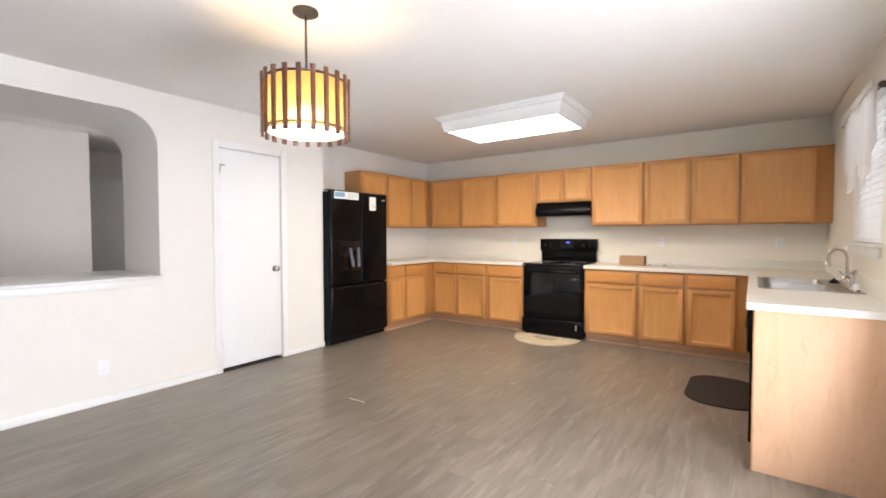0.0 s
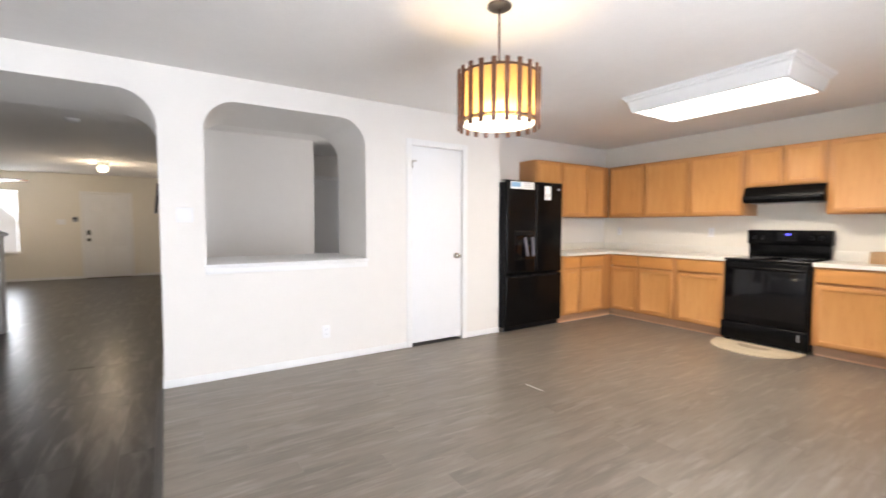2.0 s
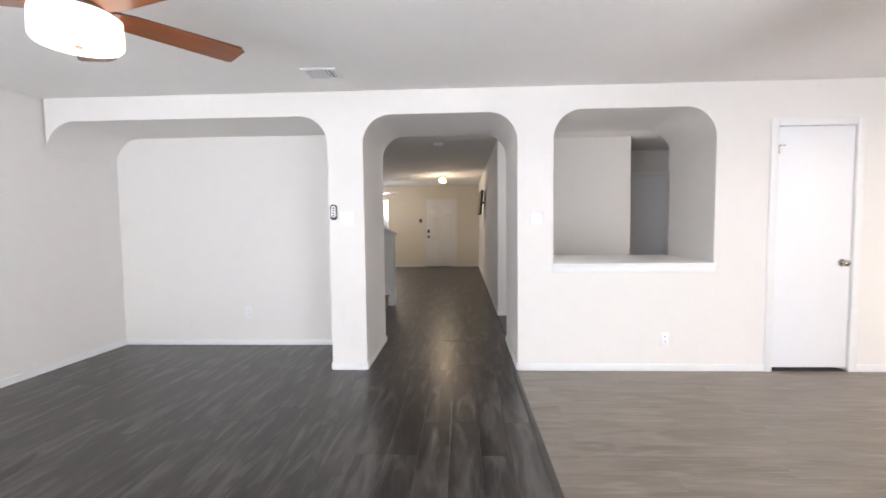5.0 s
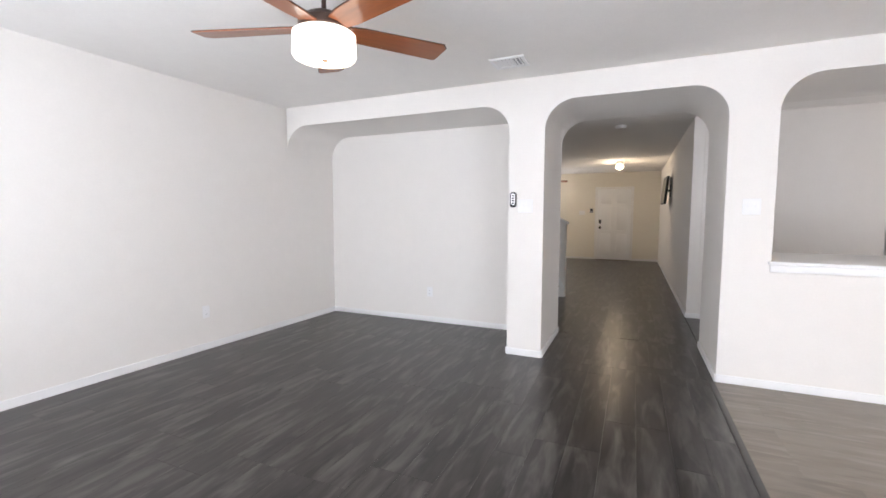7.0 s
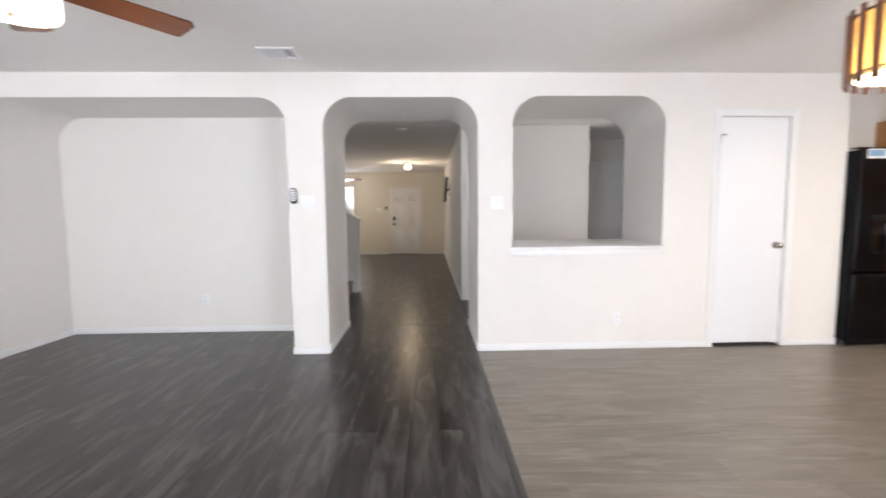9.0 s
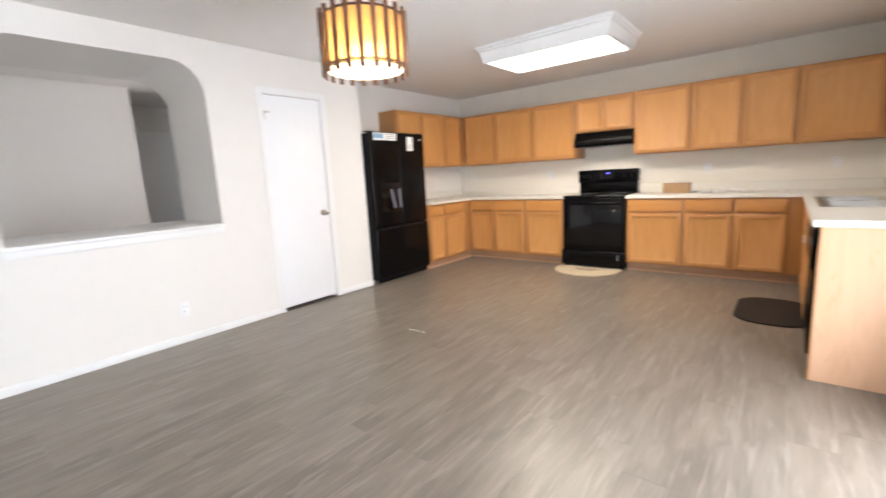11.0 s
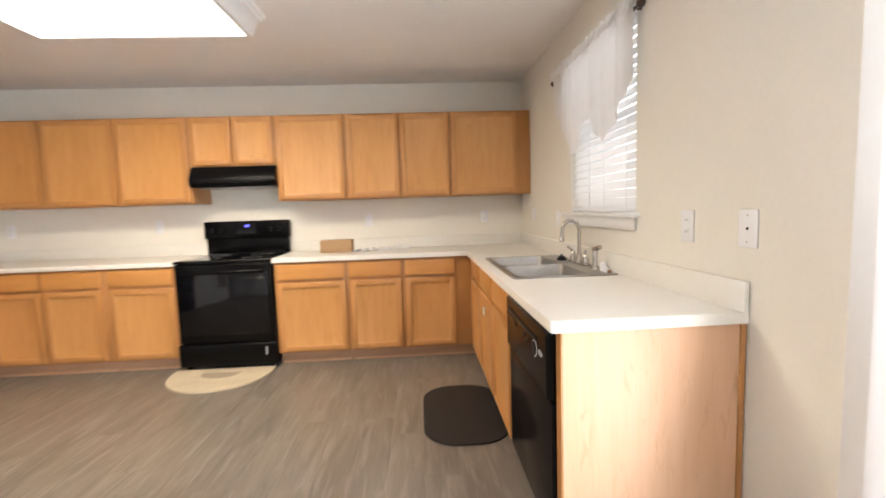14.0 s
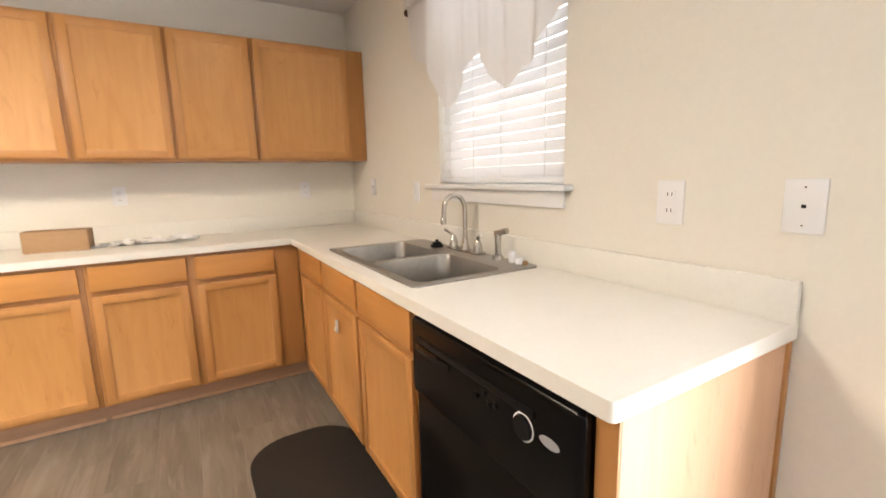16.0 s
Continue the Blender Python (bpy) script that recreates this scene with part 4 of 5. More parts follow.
# ---- pendant over the dining area ----
pendant = thing("pendant_lamp", "drum pendant lamp of walnut slats round an amber shade, lit", "pendant lamp", (-0.455, 1.68, CEIL))
bm = bmesh.new()
lathe(bm, [(0.0, -0.0005), (0.066, -0.0005), (0.066, -0.012), (0.05, -0.022), (0.0, -0.024)], seg=32)
part("canopy", bm, CANOPY, pendant)
bm = bmesh.new()
cyl(bm, (0, 0, -0.02), (0, 0, -0.42), 0.006, seg=10)
part("rod", bm, BRONZE, pendant)
DR, DT, DBT = 0.217, -0.375, -0.655
bm = bmesh.new()
for r, z0, z1 in ((DR - 0.012, DT - 0.005, DBT + 0.02),):
    seg = 48
    lo = [bm.verts.new((r * math.cos(2 * math.pi * i / seg), r * math.sin(2 * math.pi * i / seg), z1)) for i in range(seg)]
    hi = [bm.verts.new((r * math.cos(2 * math.pi * i / seg), r * math.sin(2 * math.pi * i / seg), z0)) for i in range(seg)]
    for i in range(seg):
        bm.faces.new((lo[i], lo[(i + 1) % seg], hi[(i + 1) % seg], hi[i]))
shade = part("shade", bm, SHADE, pendant, "glowing amber fabric drum")
bm = bmesh.new()
lathe(bm, [(0.0, 0.0), (DR - 0.02, 0.0), (DR - 0.02, 0.005), (0.0, 0.005)], (0, 0, DBT + 0.012), 48)
part("diffuser", bm, SHADEB, pendant, "bright white bottom diffuser")
for z in (DT - 0.006, DBT + 0.028):
    bm = bmesh.new()
    lathe(bm, [(DR - 0.010, -0.005), (DR - 0.002, -0.005), (DR - 0.002, 0.005), (DR - 0.010, 0.005), (DR - 0.010, -0.005)], (0, 0, z), 48, False)
    part("ring", bm, BRONZE, pendant)
bm = bmesh.new()
for a in range(3):
    cyl(bm, (0, 0, DT - 0.02), ((DR - 0.005) * math.cos(a * 2.094), (DR - 0.005) * math.sin(a * 2.094), DT - 0.01), 0.004, seg=8)
part("spider", bm, BRONZE, pendant)
SLATS = 21
for i in range(SLATS):
    bm = bmesh.new()
    box(bm, DR, DR + 0.012, -0.0125, 0.0125, DBT - 0.015, DT + 0.022, 0.002)
    s = part("slat", bm, WALNUT, pendant)
    s.matrix_basis = pose(0, 0, 0, 0, 0, 360 / SLATS * (i + 0.3))

# ---- kitchen ceiling light ----
FXx0, FXx1, FYy0, FYy1 = -1.125, 0.198, 3.742, 4.545
trof = thing("ceiling_light_box", "white moulded box ceiling light with lit acrylic lens", "ceiling light", (FXx0, FYy0, CEIL))
LW, LD = FXx1 - FXx0, FYy1 - FYy0
bm = bmesh.new()
prof = [(0.0, -0.0005), (0.0, -0.022), (0.014, -0.030), (0.018, -0.044), (0.034, -0.052), (0.060, -0.148), (0.085, -0.150), (0.085, -0.0005)]
rings = [[bm.verts.new(p) for p in ((o, o, z), (LW - o, o, z), (LW - o, LD - o, z), (o, LD - o, z))] for o, z in prof]
for lo, hi in zip(rings, rings[1:] + rings[:1]):
    for i in range(4):
        bm.faces.new((lo[i], lo[(i + 1) % 4], hi[(i + 1) % 4], hi[i]))
part("frame", bm, TRIM, trof)
boxpart("lens", (0.083, LW - 0.083, 0.083, LD - 0.083, -0.143, -0.138), LENS, trof, "bright acrylic lens", bevel=0.0)

# ---- ceiling fans ----


def ceiling_fan(at, label, start, radius, drop, lampmat):
    f = thing("ceiling_fan", label, "ceiling fan", at)
    bm = bmesh.new()
    lathe(bm, [(0.0, -0.0005), (0.07, -0.0005), (0.065, -0.03), (0.03, -0.055), (0.0, -0.055)])
    part("canopy", bm, BRONZE, f)
    bm = bmesh.new()
    cyl(bm, (0, 0, -0.05), (0, 0, -drop + 0.06), 0.012, seg=12)
    part("downrod", bm, BRONZE, f)
    bm = bmesh.new()
    lathe(bm, [(0.02, 0.075), (0.05, 0.07), (0.10, 0.045), (0.125, 0.02), (0.125, -0.015), (0.11, -0.03), (0.0, -0.03)], (0, 0, -drop), 32)
    part("motor", bm, BRONZE, f)
    bm = bmesh.new()
    lathe(bm, [(0.0, -0.0305), (0.140, -0.031), (0.154, -0.040), (0.157, -0.137), (0.147, -0.152), (0.08, -0.157), (0.0, -0.158)], (0, 0, -drop), 36)
    part("light_bowl", bm, lampmat, f, "lit frosted drum glass")
    bm = bmesh.new()
    lathe(bm, [(0.0, -0.1585), (0.016, -0.159), (0.013, -0.166), (0.006, -0.171), (0.0, -0.172)], (0, 0, -drop), 16)
    part("finial", bm, BRONZE, f)
    for i in range(5):
        m = pose(0, 0, -drop - 0.015, 0, 0, start + 72 * i) @ pose(0, 0, 0, -11)
        bm = bmesh.new()
        box(bm, 0.09, 0.17, -0.03, 0.03, 0.0125, 0.0185, 0.003)
        arm = part("blade_arm", bm, BRONZE, f)
        arm.matrix_basis = m
        bm = bmesh.new()
        edge = [(0.115, -0.052), (0.20, -0.066), (radius - 0.03, -0.078), (radius, -0.045), (radius - 0.012, 0.07), (radius - 0.03, 0.078), (0.20, 0.066), (0.115, 0.052)]
        slab(bm, edge, 0.005, 0.010)
        b = part("blade", bm, BLADE, f)
        b.matrix_basis = m
        bm = bmesh.new()
        slab(bm, [(x + (0.006 if x > 0.3 else -0.004), y * 1.06) for x, y in edge], 0.0102, 0.0125)
        part("blade_edge", bm, RIM, b, "dark upper face and rim of the blade")
    return f


ceiling_fan((-0.483, -1.985, CEIL), "cherry-bladed bronze ceiling fan with lit drum light", -1, 0.67, 0.255, GLOBE)
ceiling_fan((-10.2, -2.75, CEIL), "bronze ceiling fan with lit bowl in the entry room", 20, 0.62, 0.32, WARMG)

vent = thing("ceiling_vent", "white louvred air vent in the living room ceiling", "vent", (-2.05, -1.465, CEIL))
bm = bmesh.new()
for d in ((-0.115, 0.115, -0.135, -0.105), (-0.115, 0.115, 0.105, 0.135), (-0.115, -0.085, -0.105, 0.105), (0.085, 0.115, -0.105, 0.105)):
    box(bm, *d, -0.012, -0.0005, 0.002)
part("frame", bm, WHITEP, vent)
# no hole here: a grey plate carries the shade behind the louvres
boxpart("duct", (-0.085, 0.085, -0.105, 0.105, -0.002, -0.0008), GREYP, vent, "grey plate painted for the shade inside the duct", bevel=0.0)
for i in range(7):
    bm = bmesh.new()
    box(bm, -0.084, 0.084, -0.012, 0.012, -0.001, 0.001)
    s = part("slat", bm, WHITEP, vent)
    s.matrix_basis = pose(0, -0.09 + i * 0.03, -0.008, 38 if i < 5 else -30)

# ---- plates on the walls; local x along the wall, y out of it towards -y ----


def plate(name, label, at, rz, kind, w=0.072, h=0.116):
    p = thing(name, label, "outlet" if "outlet" in name else "switch", at, rz, "wall plates")
    bm = bmesh.new()
    box(bm, -w / 2, w / 2, -0.006, -0.0004, -h / 2, h / 2, 0.003)
    pl = part("plate", bm, WHITEP, p)
    if kind == "duplex":
        for z in (-0.022, 0.022):
            bm = bmesh.new()
            slab(bm, rounded(-0.016, 0.016, -0.014, 0.014, 0.008), 0, 0.002)
            o = part("receptacle", bm, WHITEP, pl)
            o.matrix_basis = pose(0, -0.006, z, 90)
            for x in (-0.007, 0.005):
                boxpart("slot", (x, x + 0.002, -0.0088, -0.0081, z - 0.004, z + 0.006), BLACKM, pl, bevel=0.0)
    elif kind == "jack":
        boxpart("jack", (-0.0045, 0.0045, -0.008, -0.006, -0.004, 0.004), BLACKM, pl, "grey telephone socket", bevel=0.001)
        for z in (-0.042, 0.042):
            bm = bmesh.new()
            cyl(bm, (0, -0.006, z), (0, -0.0072, z), 0.0022, seg=10)
            part("screw", bm, NICKEL, pl)
    else:
        n = max(1, round(w / 0.06))
        for i in range(n):
            x = (i - (n - 1) / 2) * 0.046
            boxpart("toggle", (x - 0.005, x + 0.005, -0.016, -0.006, -0.006, 0.012), WHITEP, pl, bevel=0.002)
    return p


plate("wall_outlet", "white duplex outlet above the worktop by the window", (XR, 3.365, 1.174), -90, "duplex", 0.078, 0.122)
plate("phone_outlet", "white telephone socket plate above the worktop", (XR, 3.06, 1.177), -90, "jack", 0.079, 0.120)
plate("light_switch", "white switch plate beside the sink window", (XR, 4.9, 1.176), -90, "toggle")
plate("light_switch", "white switch plate in the kitchen corner", (XR, 5.56, 1.2), -90, "toggle")
for x in (-2.69, -1.365, 0.597, 1.724):
    plate("wall_outlet", "white duplex outlet on the kitchen back wall", (x, YB, 1.187), 0, "duplex")
plate("light_switch", "white double switch plate between the arch and the niche", (XA, 0.243, 1.345), 90, "toggle", 0.115)
plate("light_switch", "white wide switch plate on the pillar", (XA, -1.425, 1.36), 90, "toggle", 0.13)
plate("wall_outlet", "white duplex outlet low on the arched wall", (XA, 1.343, 0.28), 90, "duplex")
plate("wall_outlet", "white duplex outlet low on the living room wall", (-1.46, end_y(-1.46) + 0.001, 0.36), 180 - 2.2, "duplex")
plate("wall_outlet", "white duplex outlet low in the alcove", (XN, -2.75, 0.36), 90, "duplex")
rc = thing("fan_remote", "dark remote control in a white wall cradle on the pillar", "remote control", (XA, -1.533, 1.415), 90)
boxpart("cradle", (-0.026, 0.026, -0.014, -0.0005, -0.062, 0.02), WHITEP, rc, bevel=0.004)
bm = bmesh.new()
slab(bm, rounded(-0.029, 0.029, -0.068, 0.068, 0.024, 6), 0.0145, 0.032)
body = part("handset", bm, BLACKM, rc)
body.matrix_basis = pose(0, 0, 0, 90)
bm = bmesh.new()
slab(bm, rounded(-0.019, 0.019, -0.046, 0.056, 0.017, 6), 0.0318, 0.034)
part("keypad_face", bm, WHITEP, body, "pale keypad face")
for z in (0.036, 0.014, -0.008, -0.03):
    boxpart("button", (-0.010, 0.010, z - 0.006, z + 0.006, 0.0335, 0.036), BLACKM, body, bevel=0.001)

# ---- sink window with blinds and valance ----
win = tagged(new("window_1"), "white framed sink window with tilted white blinds", "window", kind="structure")
for d in ((WY0, WY1, WZ0, WZ0 + 0.04), (WY0, WY1, WZ1 - 0.04, WZ1), (WY0, WY1, 1.68, 1.72)):
    boxpart("window_frame", (XR + 0.08, XR + 0.12, *d), TRIM, win)
for y0 in (WY0, WY1 - 0.04):
    boxpart("window_frame", (XR + 0.08, XR + 0.12, y0, y0 + 0.04, WZ0 + 0.04, WZ1 - 0.04), TRIM, win)
pane = boxpart("pane", (XR + 0.098, XR + 0.102, WY0 + 0.04, WY1 - 0.04, WZ0 + 0.04, WZ1 - 0.04), GLASS, win, bevel=0.0)
pane.visible_shadow = False
bm = bmesh.new()
box(bm, XR - 0.045, XR + 0.08, WY0 - 0.045, WY1 + 0.10, WZ0 - 0.022, WZ0, 0.005)
part("window_sill", bm, TRIM, win)
boxpart("apron", (XR - 0.018, XR - 0.0005, WY0 - 0.01, WY1 + 0.06, WZ0 - 0.084, WZ0 - 0.0225), TRIM, win, bevel=0.004)
NS = 21
for i in range(NS):
    bm = bmesh.new()
    box(bm, -0.0225, 0.0225, -(WY1 - WY0) / 2 + 0.006, (WY1 - WY0) / 2 - 0.006, -0.0014, 0.0014)
    s = part("blind_slat", bm, BLIND, win)
    s.matrix_basis = pose(XR + 0.03, (WY0 + WY1) / 2, WZ0 + 0.055 + i * 0.0445, 0, -74)
boxpart("bottom_rail", (XR + 0.008, XR + 0.052, WY0 + 0.006, WY1 - 0.006, WZ0 + 0.006, WZ0 + 0.028), WHITEP, win, bevel=0.003)
for y in (WY0 + 0.10, (WY0 + WY1) / 2 - 0.07, (WY0 + WY1) / 2 + 0.13, WY1 - 0.10):
    bm = bmesh.new()
    box(bm, XR + 0.002, XR + 0.004, y - 0.002, y + 0.002, WZ0 + 0.02, WZ1 - 0.03)
    part("ladder_cord", bm, BLIND, win)

val = thing("curtain_valance", "white sheer scalloped valance hanging on a dark rod", "valance", (2.055, 3.70, 2.13))
VY = 1.15


def lower_edge(u):
    """Drop of the hem below the rod along the valance: two pointed lobes, a slanting side and a short side."""
    base = 0.30 + 0.05 * min(1.0, u / 0.4) - 0.14 * max(0.0, (u - 0.78) / 0.22)
    drop = base
    for c, depth, before, after, power in ((0.28, 0.55, 0.26, 0.17, 1.2), (0.665, 0.555, 0.21, 0.13, 1.5)):
        reach = before if u < c else after
        drop = max(drop, base + (depth - base) * (1 - (abs(u - c) / reach) ** power))
    return drop


bm = bmesh.new()
NU, NV = 90, 14
grid = []
for i in range(NU + 1):
    u = i / NU
    col = []
    for j in range(NV + 1):
        v = j / NV
        z = 0.045 + 0.012 * math.sin(u * 60) * (1 - v) - v * (lower_edge(u) + 0.045)
        x = (0.014 * math.sin(u * 46) + 0.006 * math.sin(u * 83 + 1)) * (0.35 + 0.65 * v) - 0.012 * (1 if abs(v - 0.08) < 0.06 else 0)
        col.append(bm.verts.new((x, u * VY + 0.01, z)))
    grid.append(col)
for i in range(NU):
    for j in range(NV):
        bm.faces.new((grid[i][j], grid[i + 1][j], grid[i + 1][j + 1], grid[i][j + 1]))
part("cloth", bm, CLOTH, val)
bm = bmesh.new()
lo, hi = [], []
for i in range(NU + 1):
    u = i / NU
    wave = 0.007 * math.sin(u * 110) - 0.018
    lo.append(bm.verts.new((wave, u * VY + 0.01, 0.0)))
    hi.append(bm.verts.new((wave * 0.6, u * VY + 0.01, 0.062 + 0.008 * math.sin(u * 75))))
for i in range(NU):
    bm.faces.new((lo[i], lo[i + 1], hi[i + 1], hi[i]))
part("ruffle", bm, CLOTH, val, "gathered ruffle along the rod")
rod = thing("curtain_rod", "dark metal curtain rod with ball finials over the sink window", "curtain rod", (2.072, 3.69, 2.13))
bm = bmesh.new()
cyl(bm, (0, 0, 0), (0, 1.17, 0), 0.008, seg=12)
part("pole", bm, BRONZE, rod)
for y, s in ((0, -1), (1.17, 1)):
    bm = bmesh.new()
    bmesh.ops.create_uvsphere(bm, u_segments=14, v_segments=10, radius=0.02, matrix=Matrix.Translation((0, y + s * 0.018, 0)))
    part("finial", bm, BRONZE, rod)
    bm = bmesh.new()
    tube(bm, [(0, y - s * 0.03, 0), (0.016, y - s * 0.03, -0.004), (0.0285, y - s * 0.03, -0.004)], 0.006, 8)
    part("bracket", bm, BRONZE, rod)

bm = bmesh.new()
box(bm, XR + 1.4, XR + 1.42, -5.0, 7.0, -0.5, 4.0)
box(bm, XF - 1.6, XF - 1.58, -6.0, 0.0, -0.5, 4.0)
setting("backdrop", bm, DAYLIT, "bright overcast daylight beyond the windows", "backdrop")

lw = tagged(new("window_3"), "white framed living room window", "window", kind="structure")
for d in ((-3.3, -1.3, 0.6, 0.65), (-3.3, -1.3, 2.0, 2.05), (-3.3, -3.25, 0.65, 2.0), (-1.35, -1.3, 0.65, 2.0), (-2.325, -2.275, 0.65, 2.0)):
    boxpart("window_frame", (XR + 0.06, XR + 0.10, *d), TRIM, lw)
for y0, y1 in ((-3.25, -2.325), (-2.275, -1.35)):
    g = boxpart("pane", (XR + 0.078, XR + 0.083, y0, y1, 0.65, 2.0), GLASS, lw, bevel=0.0)
    g.visible_shadow = False

# ---- patio door and its long curtain ----
pat = tagged(new("door_4"), "white sliding glass patio door behind a long curtain", "door", kind="structure")
for d in ((0.65, 0.70, 0, 2.05), (1.56, 1.62, 0.05, 2.0), (2.61, 2.66, 0, 2.05), (0.70, 2.61, 2.0, 2.05), (0.70, 2.61, 0.0, 0.05)):
    boxpart("frame", (XR + 0.05, XR + 0.10, *d), TRIM, pat)
for y0, y1 in ((0.70, 1.56), (1.62, 2.61)):
    g = boxpart("pane", (XR + 0.072, XR + 0.077, y0, y1, 0.05, 2.0), GLASS, pat, bevel=0.0)
    g.visible_shadow = False
cur = thing("long_curtain", "white sheer curtain hanging to the floor at the patio door", "curtain", (2.055, 0.45, 0))
bm = bmesh.new()
NU = 220
top, low = [], []
for i in range(NU + 1):
    y = 2.235 * i / NU
    x = 0.017 * math.sin(y * 38) + 0.008 * math.sin(y * 91 + 2)
    top.append(bm.verts.new((x * 0.7, y, 2.25)))
    low.append(bm.verts.new((x, y, 0.012)))
for i in range(NU):
    bm.faces.new((low[i], low[i + 1], top[i + 1], top[i]))
part("cloth", bm, CURTAIN, cur)
crod = thing("curtain_rod", "white curtain rod above the patio door", "curtain rod", (2.055, 0.4, 2.27))
bm = bmesh.new()
cyl(bm, (0, 0, 0), (0, 2.34, 0), 0.012, seg=12)
for y in (0.06, 2.32):
    cyl(bm, (0, y, 0), (XR - 2.055 - 0.0005, y, 0), 0.008, seg=8)
part("pole", bm, WHITEP, crod)

# ---- mats, box and papers ----
rug = thing("stove_rug", "cream half-round rug in front of the stove", "rug", (-0.555, 5.355, 0))
bm = bmesh.new()
out = [(0.40 * math.cos(a), -0.02 - 0.455 * abs(math.sin(a)) ** 0.8) for a in np.linspace(0, -math.pi, 30)]
slab(bm, [(0.40, 0.0)] + out + [(-0.40, 0.0)], 0.0005, 0.012)
part("rug_body", bm, RUG, rug)
bm = bmesh.new()
slab(bm, [(0.15 * math.cos(a), -0.10 - 0.12 * abs(math.sin(a)) ** 0.8) for a in np.linspace(0, -math.pi, 24)], 0.0118, 0.0135)
part("woven_motif", bm, RUGD, rug, "taupe woven motif")
mat = thing("sink_mat", "black oval anti-fatigue mat before the sink cabinets", "mat", (1.312, 4.355, 0))
bm = bmesh.new()
slab(bm, rounded(-0.25, 0.25, -0.388, 0.388, 0.2, 10), 0.0005, 0.012)
part("pad", bm, MATK, mat)
crate = thing("cardboard_box", "flat brown cardboard box on the worktop", "box", (0.335, 5.70, WT1), -6)
bm = bmesh.new()
box(bm, -0.14, 0.14, -0.05, 0.05, 0, 0.112, 0.003)
part("carton", bm, CARD, crate)
boxpart("flap", (-0.138, 0.138, -0.002, 0.048, 0.1123, 0.114), CARD, crate, bevel=0.0)
tool = thing("grey_bracket", "small dark grey loose bracket beside the box", "bracket", (0.505, 5.68, WT1), 15)
bm = bmesh.new()
box(bm, -0.05, 0.04, -0.015, 0.015, 0, 0.012, 0.003)
box(bm, 0.0, 0.05, -0.008, 0.02, 0.012, 0.02, 0.003)
part("body", bm, GREYP, tool)
for k, (x, y, r) in enumerate(((0.63, 5.71, 8), (0.77, 5.73, -12), (0.90, 5.72, 5))):
    pp = thing("paper_sheet", "crumpled white leaflet lying on the worktop", "paper", (x, y, WT1), r, "leaflets on the worktop")
    bm = bmesh.new()
    bmesh.ops.create_grid(bm, x_segments=14, y_segments=10, size=0.5, matrix=Matrix.Diagonal((0.19, 0.13, 1, 1)))
    for v in bm.verts:
        v.co.z = 0.004 + 0.004 * k + 0.05 * max(0, noise.noise(v.co * 22 + Vector((k * 3, 0, 0))))
    part("sheet", bm, PAPER, pp)
    for j in range(2):
        boxpart("printed_bar", (-0.06 + 0.07 * j, -0.02 + 0.06 * j, -0.045 + 0.03 * k, -0.025 + 0.03 * k, 0.028, 0.030), GREYP, pp, bevel=0.0)


strip = thing("plastic_strip", "thin white plastic strip lying on the kitchen floor", "strip", (-0.98, 2.505, 0), 3)
bm = bmesh.new()
box(bm, -0.085, 0.085, -0.0026, 0.0026, 0.0004, 0.003, 0.001)
part("strip_body", bm, WHITEP, strip)

# ---- vinyl planks: taupe along y in the kitchen, dark along x elsewhere ----
floor_dark = tagged(new("floor_living"), "dark grey-brown wood-look vinyl plank floor", "floor", kind="structure")
floor_lite = tagged(new("floor_kitchen"), "taupe wood-look vinyl plank floor", "floor", kind="structure")
cache = {}


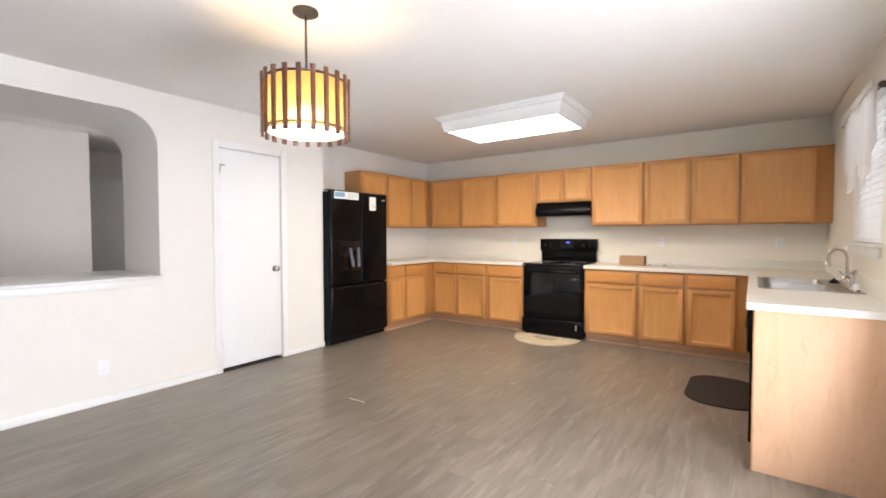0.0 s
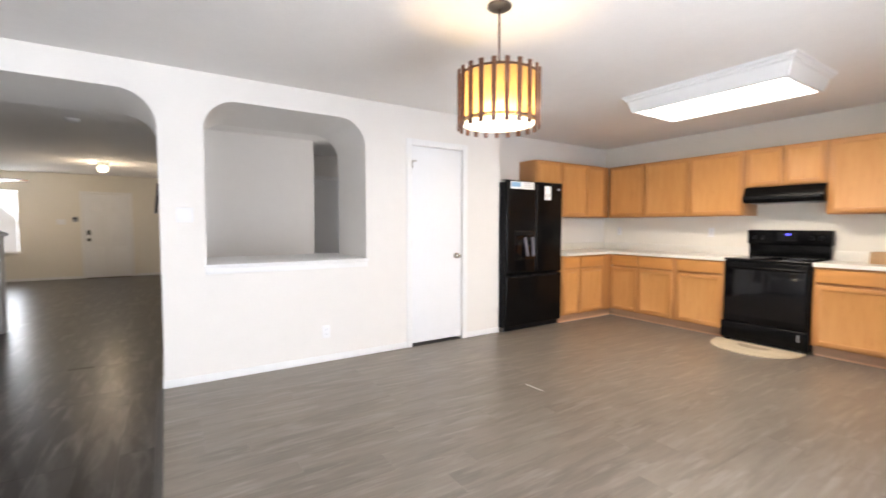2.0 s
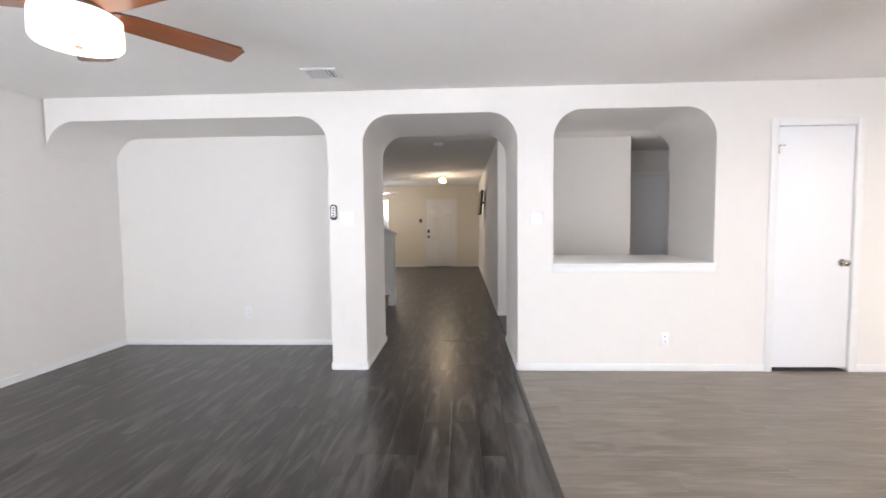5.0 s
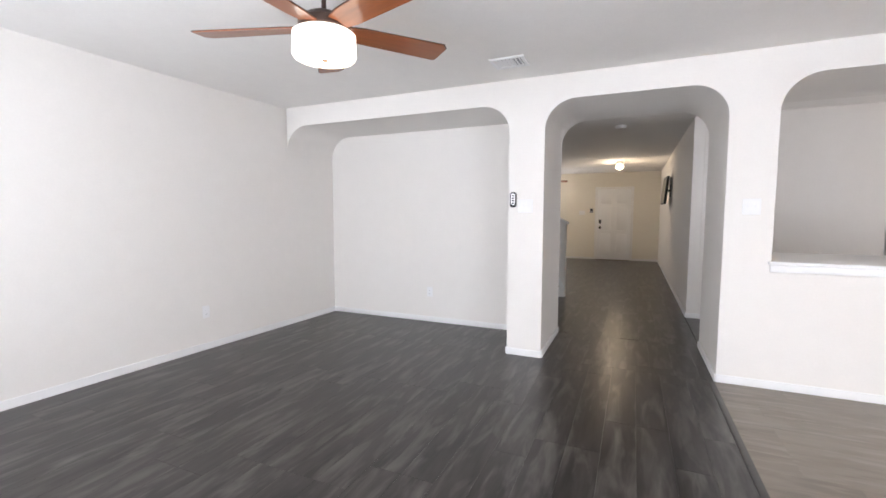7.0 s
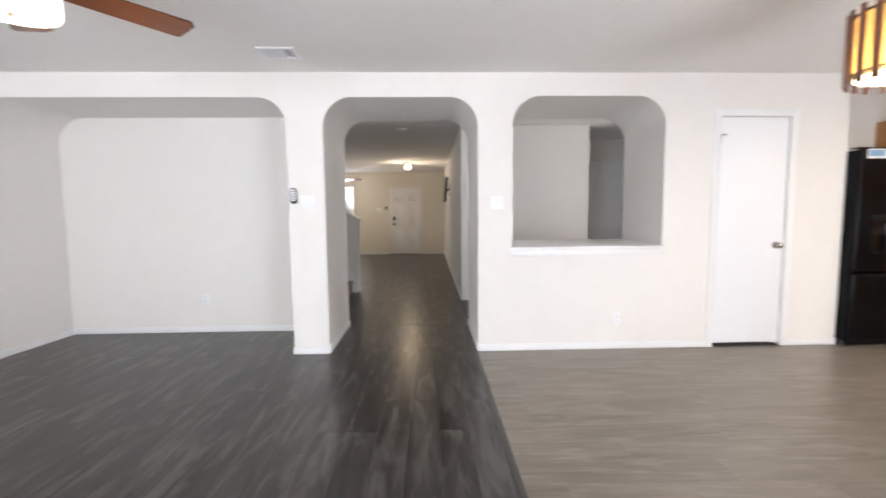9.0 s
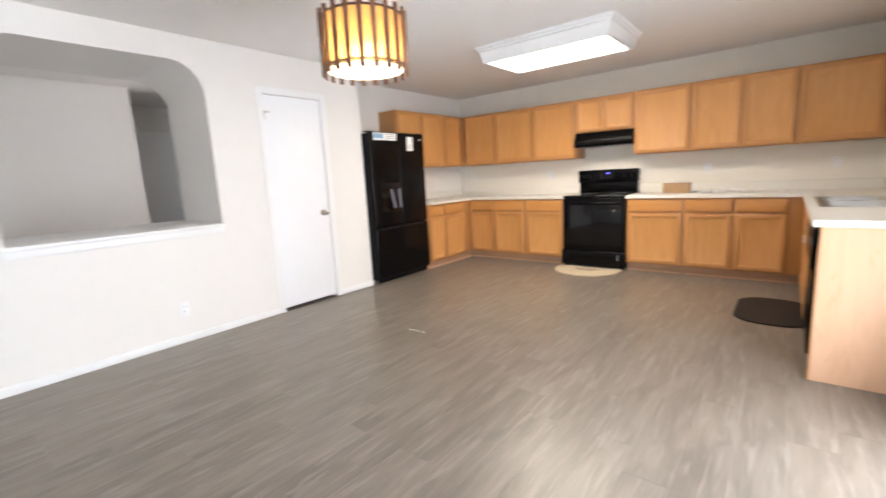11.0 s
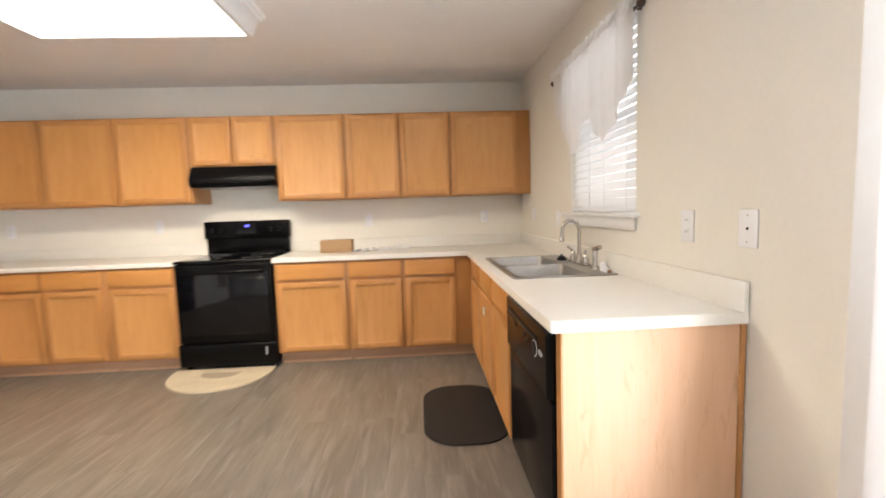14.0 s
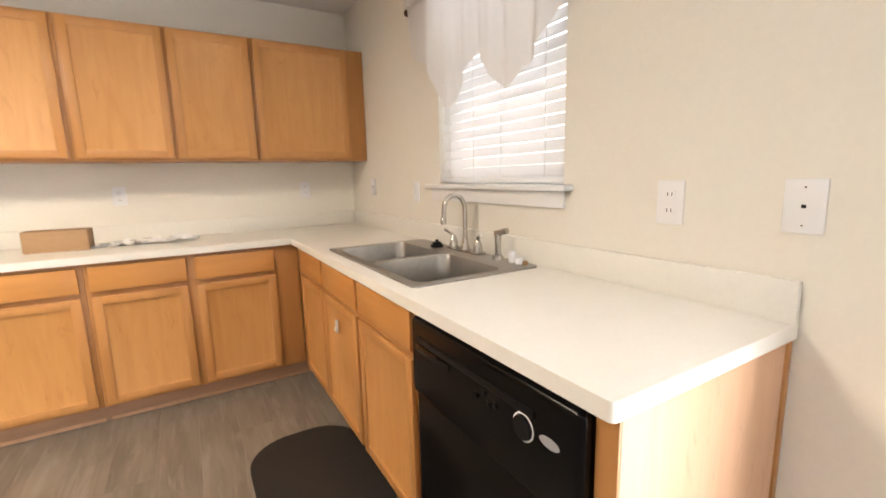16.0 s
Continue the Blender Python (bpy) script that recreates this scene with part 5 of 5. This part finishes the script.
def plank_mesh(lx, ly, mat):
    key = (round(lx, 3), round(ly, 3), mat.name)
    if key not in cache:
        bm = bmesh.new()
        g = 0.0002
        pts = [(-lx / 2 + g, -ly / 2 + g), (lx / 2 - g, -ly / 2 + g), (lx / 2 - g, ly / 2 - g), (-lx / 2 + g, ly / 2 - g)]
        c = 0.0005
        lo = [bm.verts.new((x, y, -0.0005)) for x, y in pts]
        hi = [bm.verts.new((x - math.copysign(c, x), y - math.copysign(c, y), 0.0)) for x, y in pts]
        dn = [bm.verts.new((x, y, -0.007)) for x, y in pts]
        for i in range(4):
            bm.faces.new((lo[i], lo[(i + 1) % 4], hi[(i + 1) % 4], hi[i]))
            bm.faces.new((dn[i], dn[(i + 1) % 4], lo[(i + 1) % 4], lo[i]))
        bm.faces.new(hi)
        cache[key] = mesh_of("plank", bm, mat, 10)
    return cache[key]


rng = random.Random(5)


def lay(parent, x0, x1, y0, y1, along_x, mat, wide=0.178, length=1.22):
    """Rows of planks with staggered ends."""
    a0, a1, b0, b1 = (x0, x1, y0, y1) if along_x else (y0, y1, x0, x1)
    rows = math.ceil((b1 - b0) / wide)
    for r in range(rows):
        w0, w1 = b0 + r * wide, min(b0 + (r + 1) * wide, b1)
        if w1 - w0 < 0.02:
            continue
        s = a0 - rng.choice((0.0, 0.2, 0.41, 0.61, 0.81, 1.02))
        while s < a1:
            p0, p1 = max(s, a0), min(s + length, a1)
            s += length
            if p1 - p0 < 0.01:
                continue
            lx, ly = (p1 - p0, w1 - w0) if along_x else (w1 - w0, p1 - p0)
            ob = new("plank", plank_mesh(lx, ly, mat))
            ob.parent = parent
            mid, wm = (p0 + p1) / 2, (w0 + w1) / 2
            ob.location = (mid, wm, 0) if along_x else (wm, mid, 0)


SEAM = 0.048
lay(floor_lite, XA, XR, SEAM + 0.02, YB, False, LITEV)
lay(floor_lite, KL, XA, WALL_END, YB, False, LITEV)
lay(floor_dark, XA, XR, YL - 0.25, SEAM - 0.02, True, DARKV)
lay(floor_dark, XN, XA, YL, PX0, True, DARKV)
lay(floor_dark, XJ, XA, PX1, HY1, True, DARKV)
lay(floor_dark, XF, XJ, -1.70, YH, True, DARKV)
floor_far = tagged(new("floor_entry"), "dark wood-look vinyl plank floor of the entry room", "floor", kind="structure")
lay(floor_far, XF, -5.68, -6.2, -1.70, True, DARKV)
lay(floor_far, -4.38, XJ, -6.2, -1.70, True, DARKV)
lay(floor_far, -6.0, XJ, YH, 4.1, True, DARKV)
bm = bmesh.new()
box(bm, XA, XR, SEAM - 0.0195, SEAM + 0.0195, -0.007, 0.003, 0.002)
setting("trim", bm, material("seam_strip", (0.05, 0.045, 0.042), 0.45, grain=0.3), "dark transition strip between the two floors", "trim")
